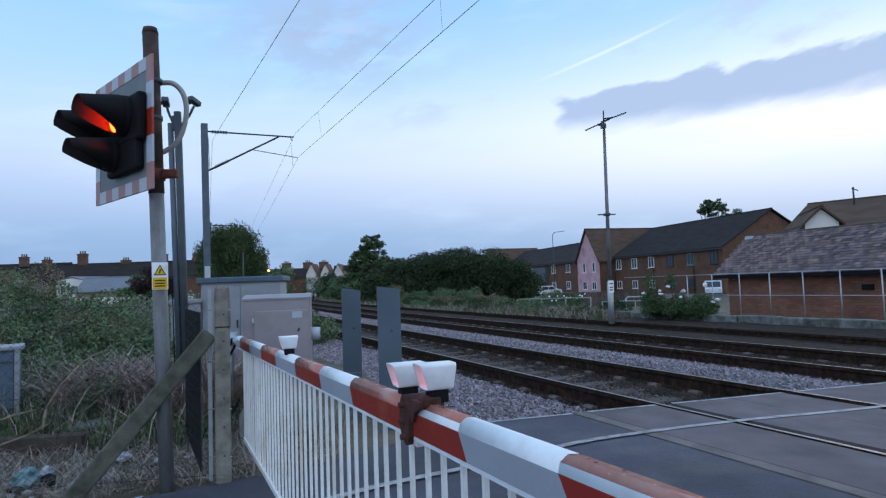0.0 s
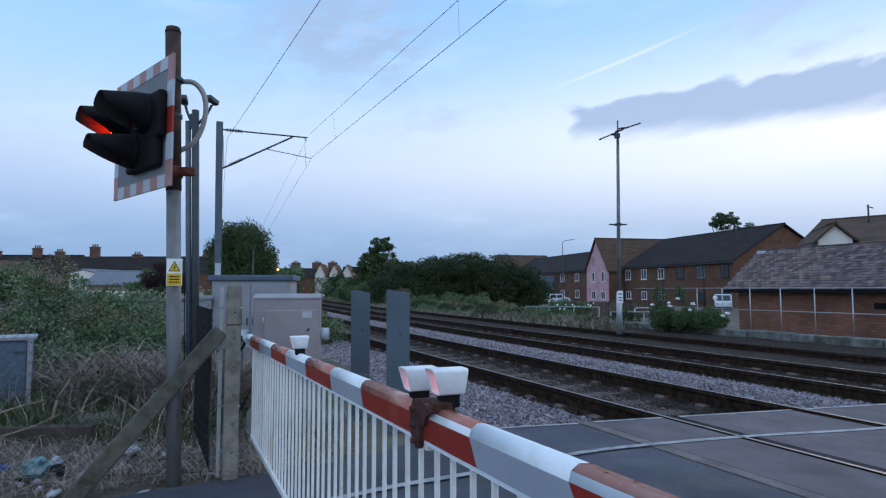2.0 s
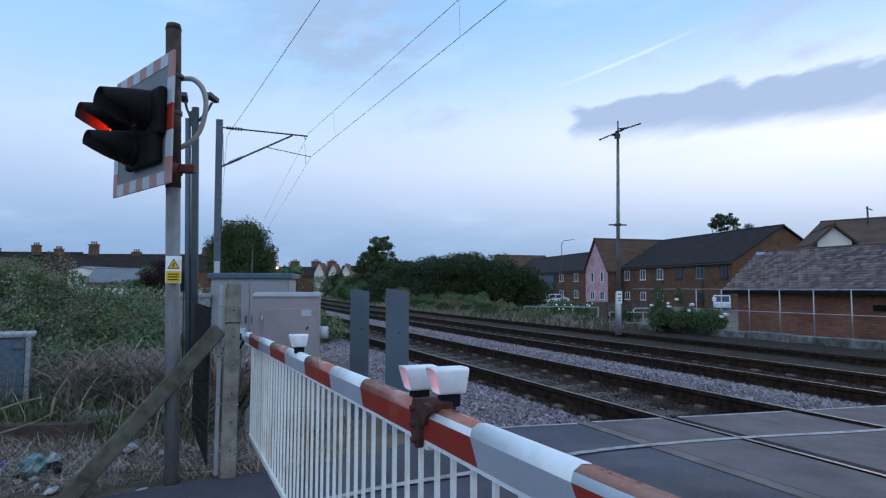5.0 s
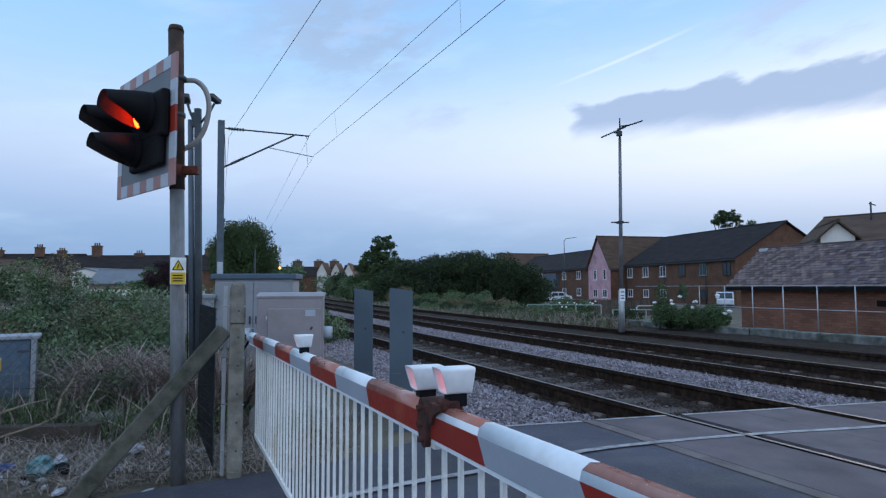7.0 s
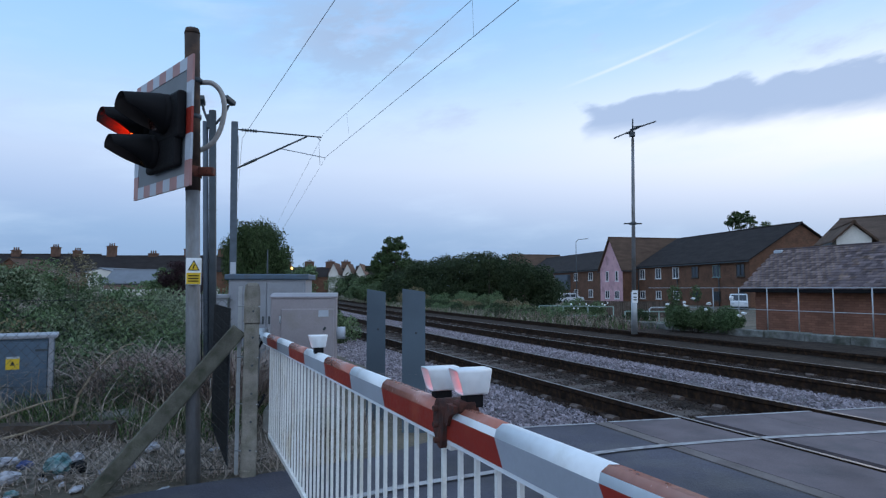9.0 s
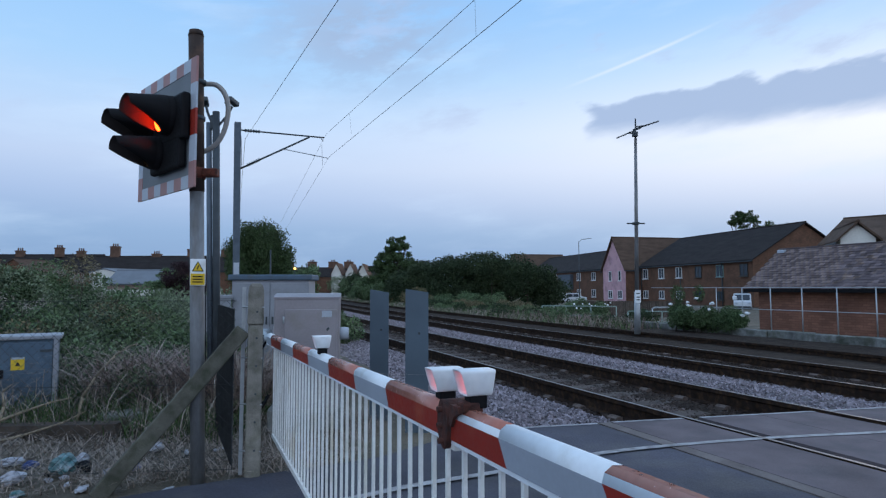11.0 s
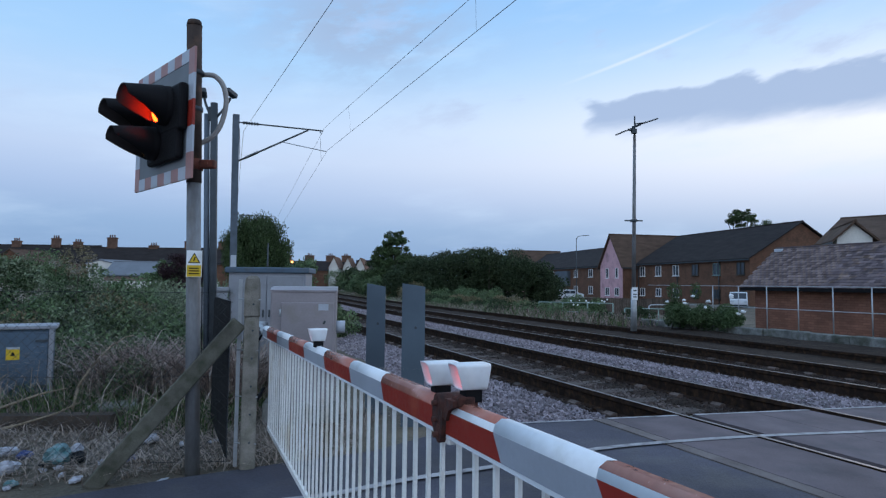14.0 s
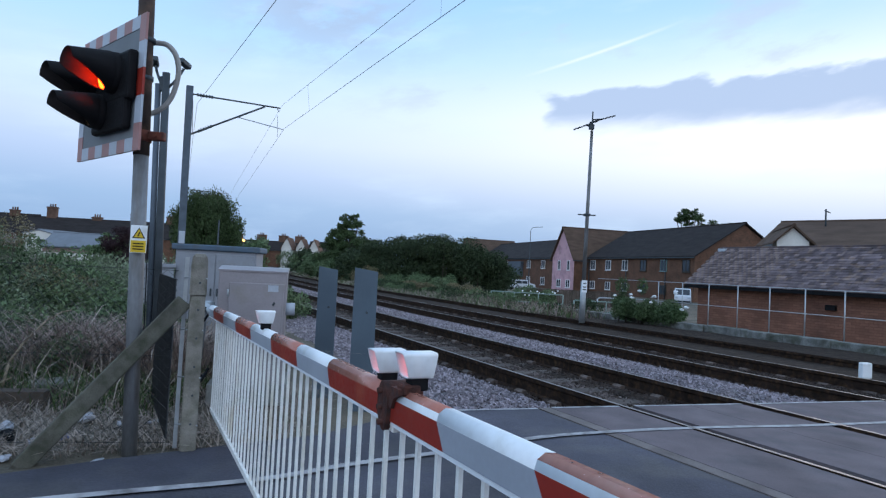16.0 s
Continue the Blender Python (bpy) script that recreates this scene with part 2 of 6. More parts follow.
def empty(name, m, label="", category="", group="", kind=""):
    ob = new(name)
    ob.empty_display_size = 0.1
    ob.matrix_basis = m
    return tagged(ob, label, category, group, kind)


def box(bm, c, s, rot=None, bevel=0.0, mat=0):
    m = Matrix.Translation(c) @ (rot.to_4x4() if rot else Matrix.Identity(4)) @ Matrix.Diagonal((*s, 1))
    r = bmesh.ops.create_cube(bm, size=1, matrix=m)
    fs = {f for v in r["verts"] for f in v.link_faces}
    if bevel:
        es = list({e for v in r["verts"] for e in v.link_edges})
        rr = bmesh.ops.bevel(bm, geom=es, offset=bevel, segments=2, affect="EDGES", profile=0.5)
        fs = set(rr["faces"]) | {f for f in fs if f.is_valid}
    for f in fs:
        f.material_index = mat
    return fs


def tube(bm, p0, p1, r0, r1=None, seg=12, cap=True, mat=0):
    p0, p1 = Vector(p0), Vector(p1)
    d = p1 - p0
    q = d.to_track_quat("Z", "Y").to_matrix().to_4x4()
    m = Matrix.Translation((p0 + p1) / 2) @ q
    r = bmesh.ops.create_cone(bm, cap_ends=cap, segments=seg, radius1=r0, radius2=r0 if r1 is None else r1, depth=d.length, matrix=m)
    for f in {f for v in r["verts"] for f in v.link_faces}:
        f.material_index = mat
        if len(f.verts) == 4:
            f.smooth = True


def pipe(bm, pts, r, seg=8, mat=0):
    for a, b in zip(pts, pts[1:]):
        tube(bm, a, b, r, seg=seg, mat=mat)
    for a in pts[1:-1]:
        bmesh.ops.create_uvsphere(bm, u_segments=seg, v_segments=6, radius=r, matrix=Matrix.Translation(a))


def prism(bm, poly, axis_vec, mat=0):
    """Extrudes a closed polygon of 3D points along axis_vec."""
    a = [bm.verts.new(p) for p in poly]
    b = [bm.verts.new(Vector(p) + Vector(axis_vec)) for p in poly]
    fs = [bm.faces.new(a), bm.faces.new(b[::-1])]
    n = len(a)
    for i in range(n):
        fs.append(bm.faces.new((a[(i + 1) % n], a[i], b[i], b[(i + 1) % n])))
    for f in fs:
        f.material_index = mat
    bmesh.ops.recalc_face_normals(bm, faces=fs)
    return fs


def BM():
    return bmesh.new()


# ---- plan ----
YAW = 23.0
U = Vector((-math.sin(radians(YAW)), math.cos(radians(YAW)), 0))   # along the railway
NV = Vector((math.cos(radians(YAW)), math.sin(radians(YAW)), 0))   # across it
CURVE = 0.0009
TRACK_TURN = Matrix.Rotation(radians(YAW), 3, "Z")


def on_line(s, o, z=0.0):
    """A place s metres along the railway at the offset o, on its gentle curve."""
    return U * s + NV * (o + (CURVE * s * s if s > 0 else 0)) + Vector((0, 0, z))


def smoothstep(a, b, v):
    k = min(max((v - a) / (b - a), 0), 1)
    return k * k * (3 - 2 * k)


ROAD_ANG = 13.0
RD = Vector((math.cos(radians(ROAD_ANG)), math.sin(radians(ROAD_ANG)), 0))  # along the road
RN = Vector((-RD.y, RD.x, 0))                                              # across it, away from the eye


def ground_z(x, y):
    p = Vector((x, y, 0))
    o, s = p.dot(NV), p.dot(U)
    if s > 0:
        o -= CURVE * s * s
    q = p.dot(RN)
    z = -0.04
    if q > 4.6:                                # railway bed beside the road
        z = -0.06 - 0.16 * smoothstep(2.2, 3.4, o) * smoothstep(14.9, 14.5, o)
        z -= 0.9 * smoothstep(15.5, 20, o)
        z += 0.35 * smoothstep(0.4, -3, o) * smoothstep(4.6, 7.5, q)
    return z


RAILS = (4.27, 5.775, 7.65, 9.155)


def build_ground():
    bm = BM()
    steps = [-3000, -800, -250, -120, -70, -45, -30, -22] + [i * 0.5 for i in range(-32, 61)] + [34, 40, 48, 58, 70, 90, 120, 200, 500, 1200, 3000]
    ysteps = [-3000, -600, -150, -50, -20, -10, -6] + [i * 0.5 for i in range(-8, 81)] + [44, 50, 58, 70, 85, 105, 140, 200, 400, 1000, 3000]
    grid = [[bm.verts.new((x, y, ground_z(x, y) + (0.03 * noise.noise((x * 0.8, y * 0.8, 0)) if y > 5 and abs(x) < 40 else 0))) for y in ysteps] for x in steps]
    for i in range(len(steps) - 1):
        for j in range(len(ysteps) - 1):
            bm.faces.new((grid[i][j], grid[i + 1][j], grid[i + 1][j + 1], grid[i][j + 1]))
    return tagged(part("ground", bm, GRASSGROUND, smooth=True), "rough grassy earth beside the railway", "ground", kind="structure")


GRASSGROUND = material("rough_ground", (0.105, 0.092, 0.070), 0.95, vary=0.4, scale=0.8, fine=30, bump=0.8, bump_dist=0.03, second=(0.17, 0.135, 0.10), second_scale=1.3)
build_ground()


def strip(bm, o0, o1, s0, s1, z, n=40, thick=0.0, mat=0):
    rows = []
    for i in range(n + 1):
        s = s0 + (s1 - s0) * i / n
        rows.append((bm.verts.new(on_line(s, o0, z)), bm.verts.new(on_line(s, o1, z))))
    for a, b in zip(rows, rows[1:]):
        f = bm.faces.new((a[0], a[1], b[1], b[0]))
        f.material_index = mat
        f.normal_update()
        if f.normal.z < 0:
            f.normal_flip()


# the crossing's edge: where the road deck ends and open ballast begins
def deck_s(o):
    """Along-rail place of the deck's far edge at the offset o."""
    k = 5.10   # distance of the edge from the eye across the road
    # p = U s + NV o ; p . RN = k
    return (k - NV.dot(RN) * o) / U.dot(RN)


def build_rail(o, used=True):
    prof = [(-0.036, 0.0), (-0.036, -0.038), (-0.010, -0.054), (-0.010, -0.158), (-0.075, -0.172), (-0.075, -0.190), (0.075, -0.190), (0.075, -0.172), (0.010, -0.158), (0.010, -0.054), (0.036, -0.038), (0.036, 0.0)]
    root = empty("rail", Matrix.Identity(4), "rusty steel railway rail with a polished running top" if used else "disused brown rusty rail beside the far track", "rail", "running rails")
    bm = BM()
    ss = [-14 + i * 1.0 for i in range(60)] + [46 + i * 4 for i in range(45)]
    prev = None
    for s in ss:
        c = on_line(s, o, 0)
        t = (on_line(s + 0.1, o) - on_line(s - 0.1, o)).normalized()
        nn = Vector((t.y, -t.x, 0))
        cur = [bm.verts.new(c + nn * a + Vector((0, 0, b))) for a, b in prof]
        if prev:
            for i in range(len(prof) - 1):
                bm.faces.new((prev[i], prev[i + 1], cur[i + 1], cur[i]))
        prev = cur
    bmesh.ops.recalc_face_normals(bm, faces=bm.faces[:])
    part("rail_web", bm, RUST, root)
    if not used:
        return root
    bm = BM()
    strip(bm, o - 0.019, o + 0.019, -14, 220, 0.004, 160)
    part("running_top", bm, RAILTOP, root, "polished running surface")
    return root


for o in RAILS:
    build_rail(o)
build_rail(11.25, False)


def build_ballast():
    bm = BM()
    os_ = [2.2, 2.7, 3.3, 4.0, 5.0, 6.1, 6.7, 7.3, 8.4, 9.6, 10.5, 11.2, 12.2]
    hs = [-0.16, -0.14, -0.15, -0.185, -0.225, -0.185, -0.085, -0.155, -0.195, -0.18, -0.16, -0.17, -0.20]
    ss = [deck_s(7) - 6 + i * 0.3 for i in range(170)] + [deck_s(7) + 45 + i * 3 for i in range(50)]
    grid = [[bm.verts.new(on_line(s, o, h + 0.02 * noise.noise((s * 2, o * 2, 1)))) for o, h in zip(os_, hs)] for s in ss]
    for i in range(len(ss) - 1):
        for j in range(len(os_) - 1):
            mid = grid[i][j].co
            if mid.dot(RN) < 4.9:
                continue
            bm.faces.new((grid[i][j], grid[i][j + 1], grid[i + 1][j + 1], grid[i + 1][j]))
    bmesh.ops.delete(bm, geom=[v for v in bm.verts if not v.link_faces], context="VERTS")
    tagged(part("ballast_bed", bm, BALLAST, smooth=True), "grey-brown ballast bed under the railway", "ballast", kind="structure")
    bm = BM()
    os_ = [9.8, 10.5, 11.2, 12.2, 13.2, 14.3]
    grid = [[bm.verts.new(on_line(s, o, -0.125 + 0.025 * noise.noise((s * 2, o * 2, 1)))) for o in os_] for s in ss]
    for i in range(len(ss) - 1):
        for j in range(len(os_) - 1):
            if grid[i][j].co.dot(RN) > 4.9:
                bm.faces.new((grid[i][j], grid[i][j + 1], grid[i + 1][j + 1], grid[i + 1][j]))
    bmesh.ops.delete(bm, geom=[v for v in bm.verts if not v.link_faces], context="VERTS")
    for a, step, cols in ((RAILS[0] + 0.05, 0.12, 4), (RAILS[1] - 0.43, 0.12, 4), (RAILS[2] - 0.14, 0.26, 8)):
        bm4 = BM()
        g4 = [[bm4.verts.new(on_line(s, a + k * step, (-0.186 if cols == 4 else -0.178) + 0.012 * noise.noise((s * 3, k, 2)))) for k in range(cols)] for s in ss]
        for i in range(len(ss) - 1):
            for j in range(cols - 1):
                if g4[i][j].co.dot(RN) > 4.95:
                    bm4.faces.new((g4[i][j], g4[i][j + 1], g4[i + 1][j + 1], g4[i + 1][j]))
        bmesh.ops.delete(bm4, geom=[v for v in bm4.verts if not v.link_faces], context="VERTS")
        tagged(part("four_foot_bed", bm4, CESS, smooth=True), "dark oily ballast between the running rails", "ballast", kind="structure")
    tagged(part("cess", bm, CESS, smooth=True), "dark oily brown earth beside the far track", "ground", kind="structure")


build_ballast()


def quad_strip(bm, k0, k1, a0, a1, z, n=1, mat=0):
    """A patch of road between two distances across it (k) and two places along it (a)."""
    for i in range(n):
        b0, b1 = a0 + (a1 - a0) * i / n, a0 + (a1 - a0) * (i + 1) / n
        f = bm.faces.new([bm.verts.new(RN * k + RD * a + Vector((0, 0, z))) for k, a in ((k0, b0), (k0, b1), (k1, b1), (k1, b0))])
        f.material_index = mat


def ribbon(bm, pts, w, z, n=6):
    """A painted line along points of the plan."""
    P = [Vector((x, y, 0)) for x, y in pts]
    fine = []
    for i in range(len(P) - 1):
        p0, p1, p2, p3 = P[max(i - 1, 0)], P[i], P[i + 1], P[min(i + 2, len(P) - 1)]
        for k in range(n):
            t = k / n
            fine.append(0.5 * (2 * p1 + (p2 - p0) * t + (2 * p0 - 5 * p1 + 4 * p2 - p3) * t * t + (3 * p1 - p0 - 3 * p2 + p3) * t ** 3))
    fine.append(P[-1])
    prev = None
    for i, q in enumerate(fine):
        d = (fine[min(i + 1, len(fine) - 1)] - fine[max(i - 1, 0)]).normalized()
        nn = Vector((-d.y, d.x, 0)) * w / 2
        cur = (bm.verts.new(q - nn + Vector((0, 0, z))), bm.verts.new(q + nn + Vector((0, 0, z))))
        if prev:
            bm.faces.new((prev[0], cur[0], cur[1], prev[1]))
        prev = cur


DECK_O = (3.40, 10.07)     # the deck's two sides, across the railway
DECK_GAPS = ((3.52, 4.225), (4.40, 5.02), (5.026, 5.645), (5.82, 6.7), (6.706, 7.6), (7.78, 8.40), (8.406, 9.025), (9.20, 9.95))


def cut_across(poly, lo, hi):
    """The part of a plan outline that lies between two offsets across the railway."""
    for sign, lim in ((1, hi), (-1, -lo)):
        out = []
        for (ax, ay), (bx, by) in zip(poly, poly[1:] + poly[:1]):
            da, db = sign * (ax * NV.x + ay * NV.y) - lim, sign * (bx * NV.x + by * NV.y) - lim
            if da <= 0:
                out.append((ax, ay))
            if da * db < 0:
                t = da / (da - db)
                out.append((ax + (bx - ax) * t, ay + (by - ay) * t))
        poly = out
    return poly


def build_road():
    bm = BM()
    far = [RN * 5.1 + RD * a for a in (1.4, 40)]
    outline = [(-40, -19.0), (-6.0, 1.18), (-2.07, 3.50), (-1.63, 3.80), (-1.12, 4.10), (-0.5, 4.45)] + [(p.x, p.y) for p in far] + [(40, -12), (-40, -40)]
    for a, b in ((-200.0, DECK_O[0]), (DECK_O[1], 200.0)):
        prism(bm, [(x, y, -0.17) for x, y in cut_across(outline, a, b)], (0, 0, 0.16))
    road = tagged(part("road", bm, ASPHALT), "worn dark asphalt road over the level crossing", "road", kind="structure")
    bm = BM()
    prism(bm, [(x, y, -0.17) for x, y in cut_across(outline, *DECK_O)], (0, 0, 0.06))
    part("deck_bed", bm, CESS, road, "dark bed under the deck panels")
    bm = BM()
    ribbon(bm, [(-7.0, 0.85), (-3.6, 2.35), (-1.62, 3.15), (-0.69, 3.49), (-0.22, 3.79), (0.54, 4.18), (1.28, 4.60), (2.52, 4.97), (3.8, 5.22), (5.8, 5.72), (9, 6.5)], 0.066, 0.0018)
    part("edge_line", bm, ROADPAINT, road, "worn white painted edge line")
    bm = BM()
    for o0, o1 in ((2.3, 3.38),) + DECK_GAPS:
        z = -0.005 if o0 < 3 else 0.001
        f = bm.faces.new([bm.verts.new(on_line(deck_s(o) - k, o, z)) for o, k in ((o0, 0.046), (o1, 0.046), (o1, 0.0), (o0, 0.0))])
        f.normal_update()
        if f.normal.z < 0:
            f.normal_flip()
    part("deck_edge_line", bm, ROADPAINT, road, "white edge of the crossing deck")
    bm = BM()
    for o0, o1 in ((3.40, 3.52), (9.95, 10.07)):
        p = [on_line(deck_s(o0) - 14, o0), on_line(deck_s(o1) - 14, o1), on_line(deck_s(o1), o1), on_line(deck_s(o0), o0)]
        prism(bm, [(v.x, v.y, -0.14) for v in p], (0, 0, 0.1345))
    part("edge_beam", bm, BEAM, road, "pale concrete beam along the deck")
    return road


road = build_road()


def build_deck():
    """Panels between and beside the rails."""
    for o0, o1 in DECK_GAPS:
        e = deck_s((o0 + o1) / 2)
        for i in range(6):
            s1 = e - i * 2.7
            s0 = s1 - 2.692
            bm = BM()
            skew = (deck_s(o1) - deck_s(o0)) / 2
            p = [on_line(s0 - skew, o0, 0), on_line(s0 + skew, o1, 0), on_line(s1 + skew, o1, 0), on_line(s1 - skew, o0, 0)]
            prism(bm, [(v.x, v.y, -0.15) for v in p], (0, 0, 0.147))
            part("deck_panel", bm, DECK, road)


build_deck()


# ---- the barrier ----
BP = 0.63           # its distance beside the eye
def boom_at(f, z, side=0.0):
    """A place on the boom's line, f metres ahead."""
    k = (f - (NV * (BP + side)).y) / U.y
    p = NV * (BP + side) + U * k
    return Vector((p.x, p.y, z))


def boom_z(f):
    return 0.945 - 0.022 * f


def build_barrier():
    root = empty("barrier", pose(*boom_at(5.1, 0)), "lowered level crossing barrier with red and white boom and white skirt", "barrier")
    inv = root.matrix_basis.inverted()
    # bands from the pivot to the tip
    f = BANDS
    prof = [(-0.5, -1), (-0.5, -0.34), (-0.40, -0.14), (-0.16, 0), (0.16, 0), (0.40, -0.14), (0.5, -0.34), (0.5, -1)]
    w0, h0 = 0.050, 0.082
    for i, (a, b) in enumerate(zip(f, f[1:])):
        red = BAND_RED[i]
        bm = BM()
        ring = []
        for ff in (a, b):
            ring.append([])
            for q_, r_ in prof:
                fs = ff - 0.05 * max(0.0, -r_ - 0.3) if 0 < f.index(ff) < len(f) - 1 else ff
                ring[-1].append(bm.verts.new(inv @ boom_at(fs, boom_z(ff) + r_ * h0, q_ * w0)))
        n = len(prof)
        for j in range(n):
            fc = bm.faces.new((ring[0][j], ring[0][(j + 1) % n], ring[1][(j + 1) % n], ring[1][j]))
            # top, shoulders, sides in a darker colour than the top
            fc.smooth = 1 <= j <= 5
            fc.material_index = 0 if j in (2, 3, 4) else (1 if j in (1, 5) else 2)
        for r_ in (ring[0], ring[1][::-1]):
            bm.faces.new(r_).material_index = 2
        bmesh.ops.recalc_face_normals(bm, faces=bm.faces[:])
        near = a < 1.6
        mats = [FADEDRED, WHITE if near else FADEDRED, RED] if red else [WHITE, WHITE, SIDEGREY]
        part("boom_section", bm, mats, root, "faded red band, sky glare in its top colour, dark red sides" if red else "white painted band with grey sides")
    # lower flange
    bm = BM()
    a, b = f[0], f[-1]
    for ff0, ff1 in ((a, b),):
        p = [inv @ boom_at(ff0, boom_z(ff0) - 0.083, -0.022), inv @ boom_at(ff0, boom_z(ff0) - 0.083, 0.022), inv @ boom_at(ff0, boom_z(ff0) - 0.094, 0.022), inv @ boom_at(ff0, boom_z(ff0) - 0.094, -0.022)]
        q = [inv @ boom_at(ff1, boom_z(ff1) - 0.083, -0.022), inv @ boom_at(ff1, boom_z(ff1) - 0.083, 0.022), inv @ boom_at(ff1, boom_z(ff1) - 0.094, 0.022), inv @ boom_at(ff1, boom_z(ff1) - 0.094, -0.022)]
        va, vb = [bm.verts.new(x) for x in p], [bm.verts.new(x) for x in q]
        for j in range(4):
            bm.faces.new((va[j], va[(j + 1) % 4], vb[(j + 1) % 4], vb[j]))
        bmesh.ops.recalc_face_normals(bm, faces=bm.faces[:])
    part("flange", bm, WHITE, root)
    # skirt of pales
    rng = random.Random(5)
    step = 0.0985
    ff = 4.78
    while ff > -0.35:
        bm = BM()
        zt = boom_z(ff) - 0.088
        sway = rng.uniform(-0.009, 0.009)
        p0, p1 = inv @ boom_at(ff, zt), inv @ boom_at(ff + sway, 0.055)
        d = (p1 - p0)
        box(bm, (p0 + p1) / 2, (0.010, 0.0130, d.length), TRACK_TURN)
        part("pale", bm, PALE, root)
        ff -= step * U.y
    for z in (0.065,):
        bm = BM()
        p0, p1 = inv @ boom_at(4.80, z), inv @ boom_at(-0.38, z)
        box(bm, (p0 + p1) / 2, (0.016, (p1 - p0).length, 0.03), TRACK_TURN)
        part("skirt_rail", bm, PALE, root)
    return root


# places of the colour changes along the boom, metres ahead
BANDS = (5.06, 4.80, 4.30, 3.81, 3.335, 2.855, 2.415, 2.03, 1.555, 1.30, 0.98, 0.52, 0.1, -0.4)
BAND_RED = (0, 1, 0, 1, 0, 1, 0, 1, 1, 0, 1, 0, 1)
build_barrier()


def boom_lamp(f, twist=0.0, side=0.0, dz=0.0):
    """A hooded lamp on its bracket, clamped to the boom."""
    base = boom_at(f, boom_z(f), side)
    root = empty("boom_lamp", Matrix.Translation(base + Vector((0, 0, dz))) @ Matrix.Rotation(radians(ROAD_ANG + twist), 4, "Z"), "white hooded red warning lamp clamped on the barrier boom", "lamp", "boom lamps")
    bm = BM()
    # open tube, wider on top than below, slanted mouth towards the traffic
    seg = 18
    def ring(rad, x_top, x_bot, z0=0.056):
        out = []
        for i in range(seg):
            t = 2 * math.pi * i / seg
            yy = rad * math.copysign(abs(math.cos(t)) ** 0.28, math.cos(t))
            zz = rad * math.copysign(abs(math.sin(t)) ** 0.28, math.sin(t))
            k = (zz / rad + 1) / 2
            out.append(bm.verts.new((x_bot + (x_top - x_bot) * k, yy, z0 + zz)))
        return out
    rings = [ring(0.031, -0.051, -0.033), ring(0.031, 0.041, 0.030), ring(0.028, 0.040, 0.0295)]
    inner = [ring(0.0285, -0.050, -0.032), ring(0.0285, -0.002, -0.002)]
    def skin(a, b, m=0):
        for i in range(seg):
            ff = bm.faces.new((a[i], a[(i + 1) % seg], b[(i + 1) % seg], b[i]))
            ff.smooth = True
            ff.material_index = m
    skin(rings[0], rings[1]), skin(rings[1], rings[2]), skin(inner[0], rings[0]), skin(inner[1], inner[0])
    bm.faces.new(rings[2])
    bmesh.ops.recalc_face_normals(bm, faces=bm.faces[:])
    part("hood", bm, WHITE, root, "white lamp hood")
    bm = BM()
    tube(bm, (-0.006, 0, 0.056), (-0.018, 0, 0.056), 0.0275, 0.024, 18)
    part("lens", bm, REDGLOW2, root, "glowing red lens")
    bm = BM()
    box(bm, (0, 0, 0.011), (0.046, 0.040, 0.034), bevel=0.004)
    part("foot", bm, BLACK, root, "black lamp foot")
    return root


LAMPS = ((3.09, 7, 0, 0), (1.66, 7, 0.015, -0.006), (1.50, 7, 0.02, 0.007))
for f, tw, sd, dz in LAMPS:
    boom_lamp(f, tw, sd, dz)
RUSTYCLAMP = material("rusty_clamp", (0.075, 0.026, 0.019), 0.8, vary=0.35, scale=22, second=(0.02, 0.015, 0.015), second_scale=30, bump=0.5)


def build_joint():
    """The bolted joint between the two boom lengths: an oval plate, a slanted bracket and their bolts."""
    f = 1.565
    base = boom_at(f, boom_z(f))
    root = empty("boom_joint", Matrix.Translation(base) @ Matrix.Rotation(radians(YAW), 4, "Z"), "rusty brown bolted joint between the two boom lengths", "clamp")
    bm = BM()
    tube(bm, (-0.036, 0, 0), (0.036, 0, 0), 0.033, seg=20)
    for v in bm.verts:
        v.co.z = v.co.z * 1.75 - 0.048 + 0.006 * math.sin(v.co.y * 90)
    part("oval_plate", bm, RUSTYCLAMP, root, "rusty oval plate")
    bm = BM()
    prism(bm, [(-0.034, -0.066, -0.018), (-0.034, -0.050, -0.046), (-0.034, -0.036, -0.040), (-0.034, -0.046, 0.008), (-0.034, -0.092, 0.008), (-0.034, -0.094, -0.006)], (0.066, 0, 0))
    part("slanted_bracket", bm, RUSTYCLAMP, root, "dark rusty bracket")
    bm = BM()
    box(bm, (0, -0.078, 0.006), (0.046, 0.046, 0.026), None, 0.006)
    part("saddle", bm, RUSTYCLAMP, root, "rusty saddle under the lamp")
    for y, z in ((0.004, -0.012), (0.004, -0.052), (-0.004, -0.088)):
        bm = BM()
        tube(bm, (-0.048, y, z), (0.048, y, z), 0.0075, seg=6)
        part("bolt", bm, RUSTYCLAMP, root)
    bm = BM()
    box(bm, (0, -0.026, -0.100), (0.04, 0.026, 0.018), None, 0.003)
    part("joint_pin", bm, PALE, root, "white end plate")


build_joint()

# ---- flashing signal ----
SIG = pose(-1.90, 4.06, 2.245, 0, 0, -44.6)
BULB_RED = []


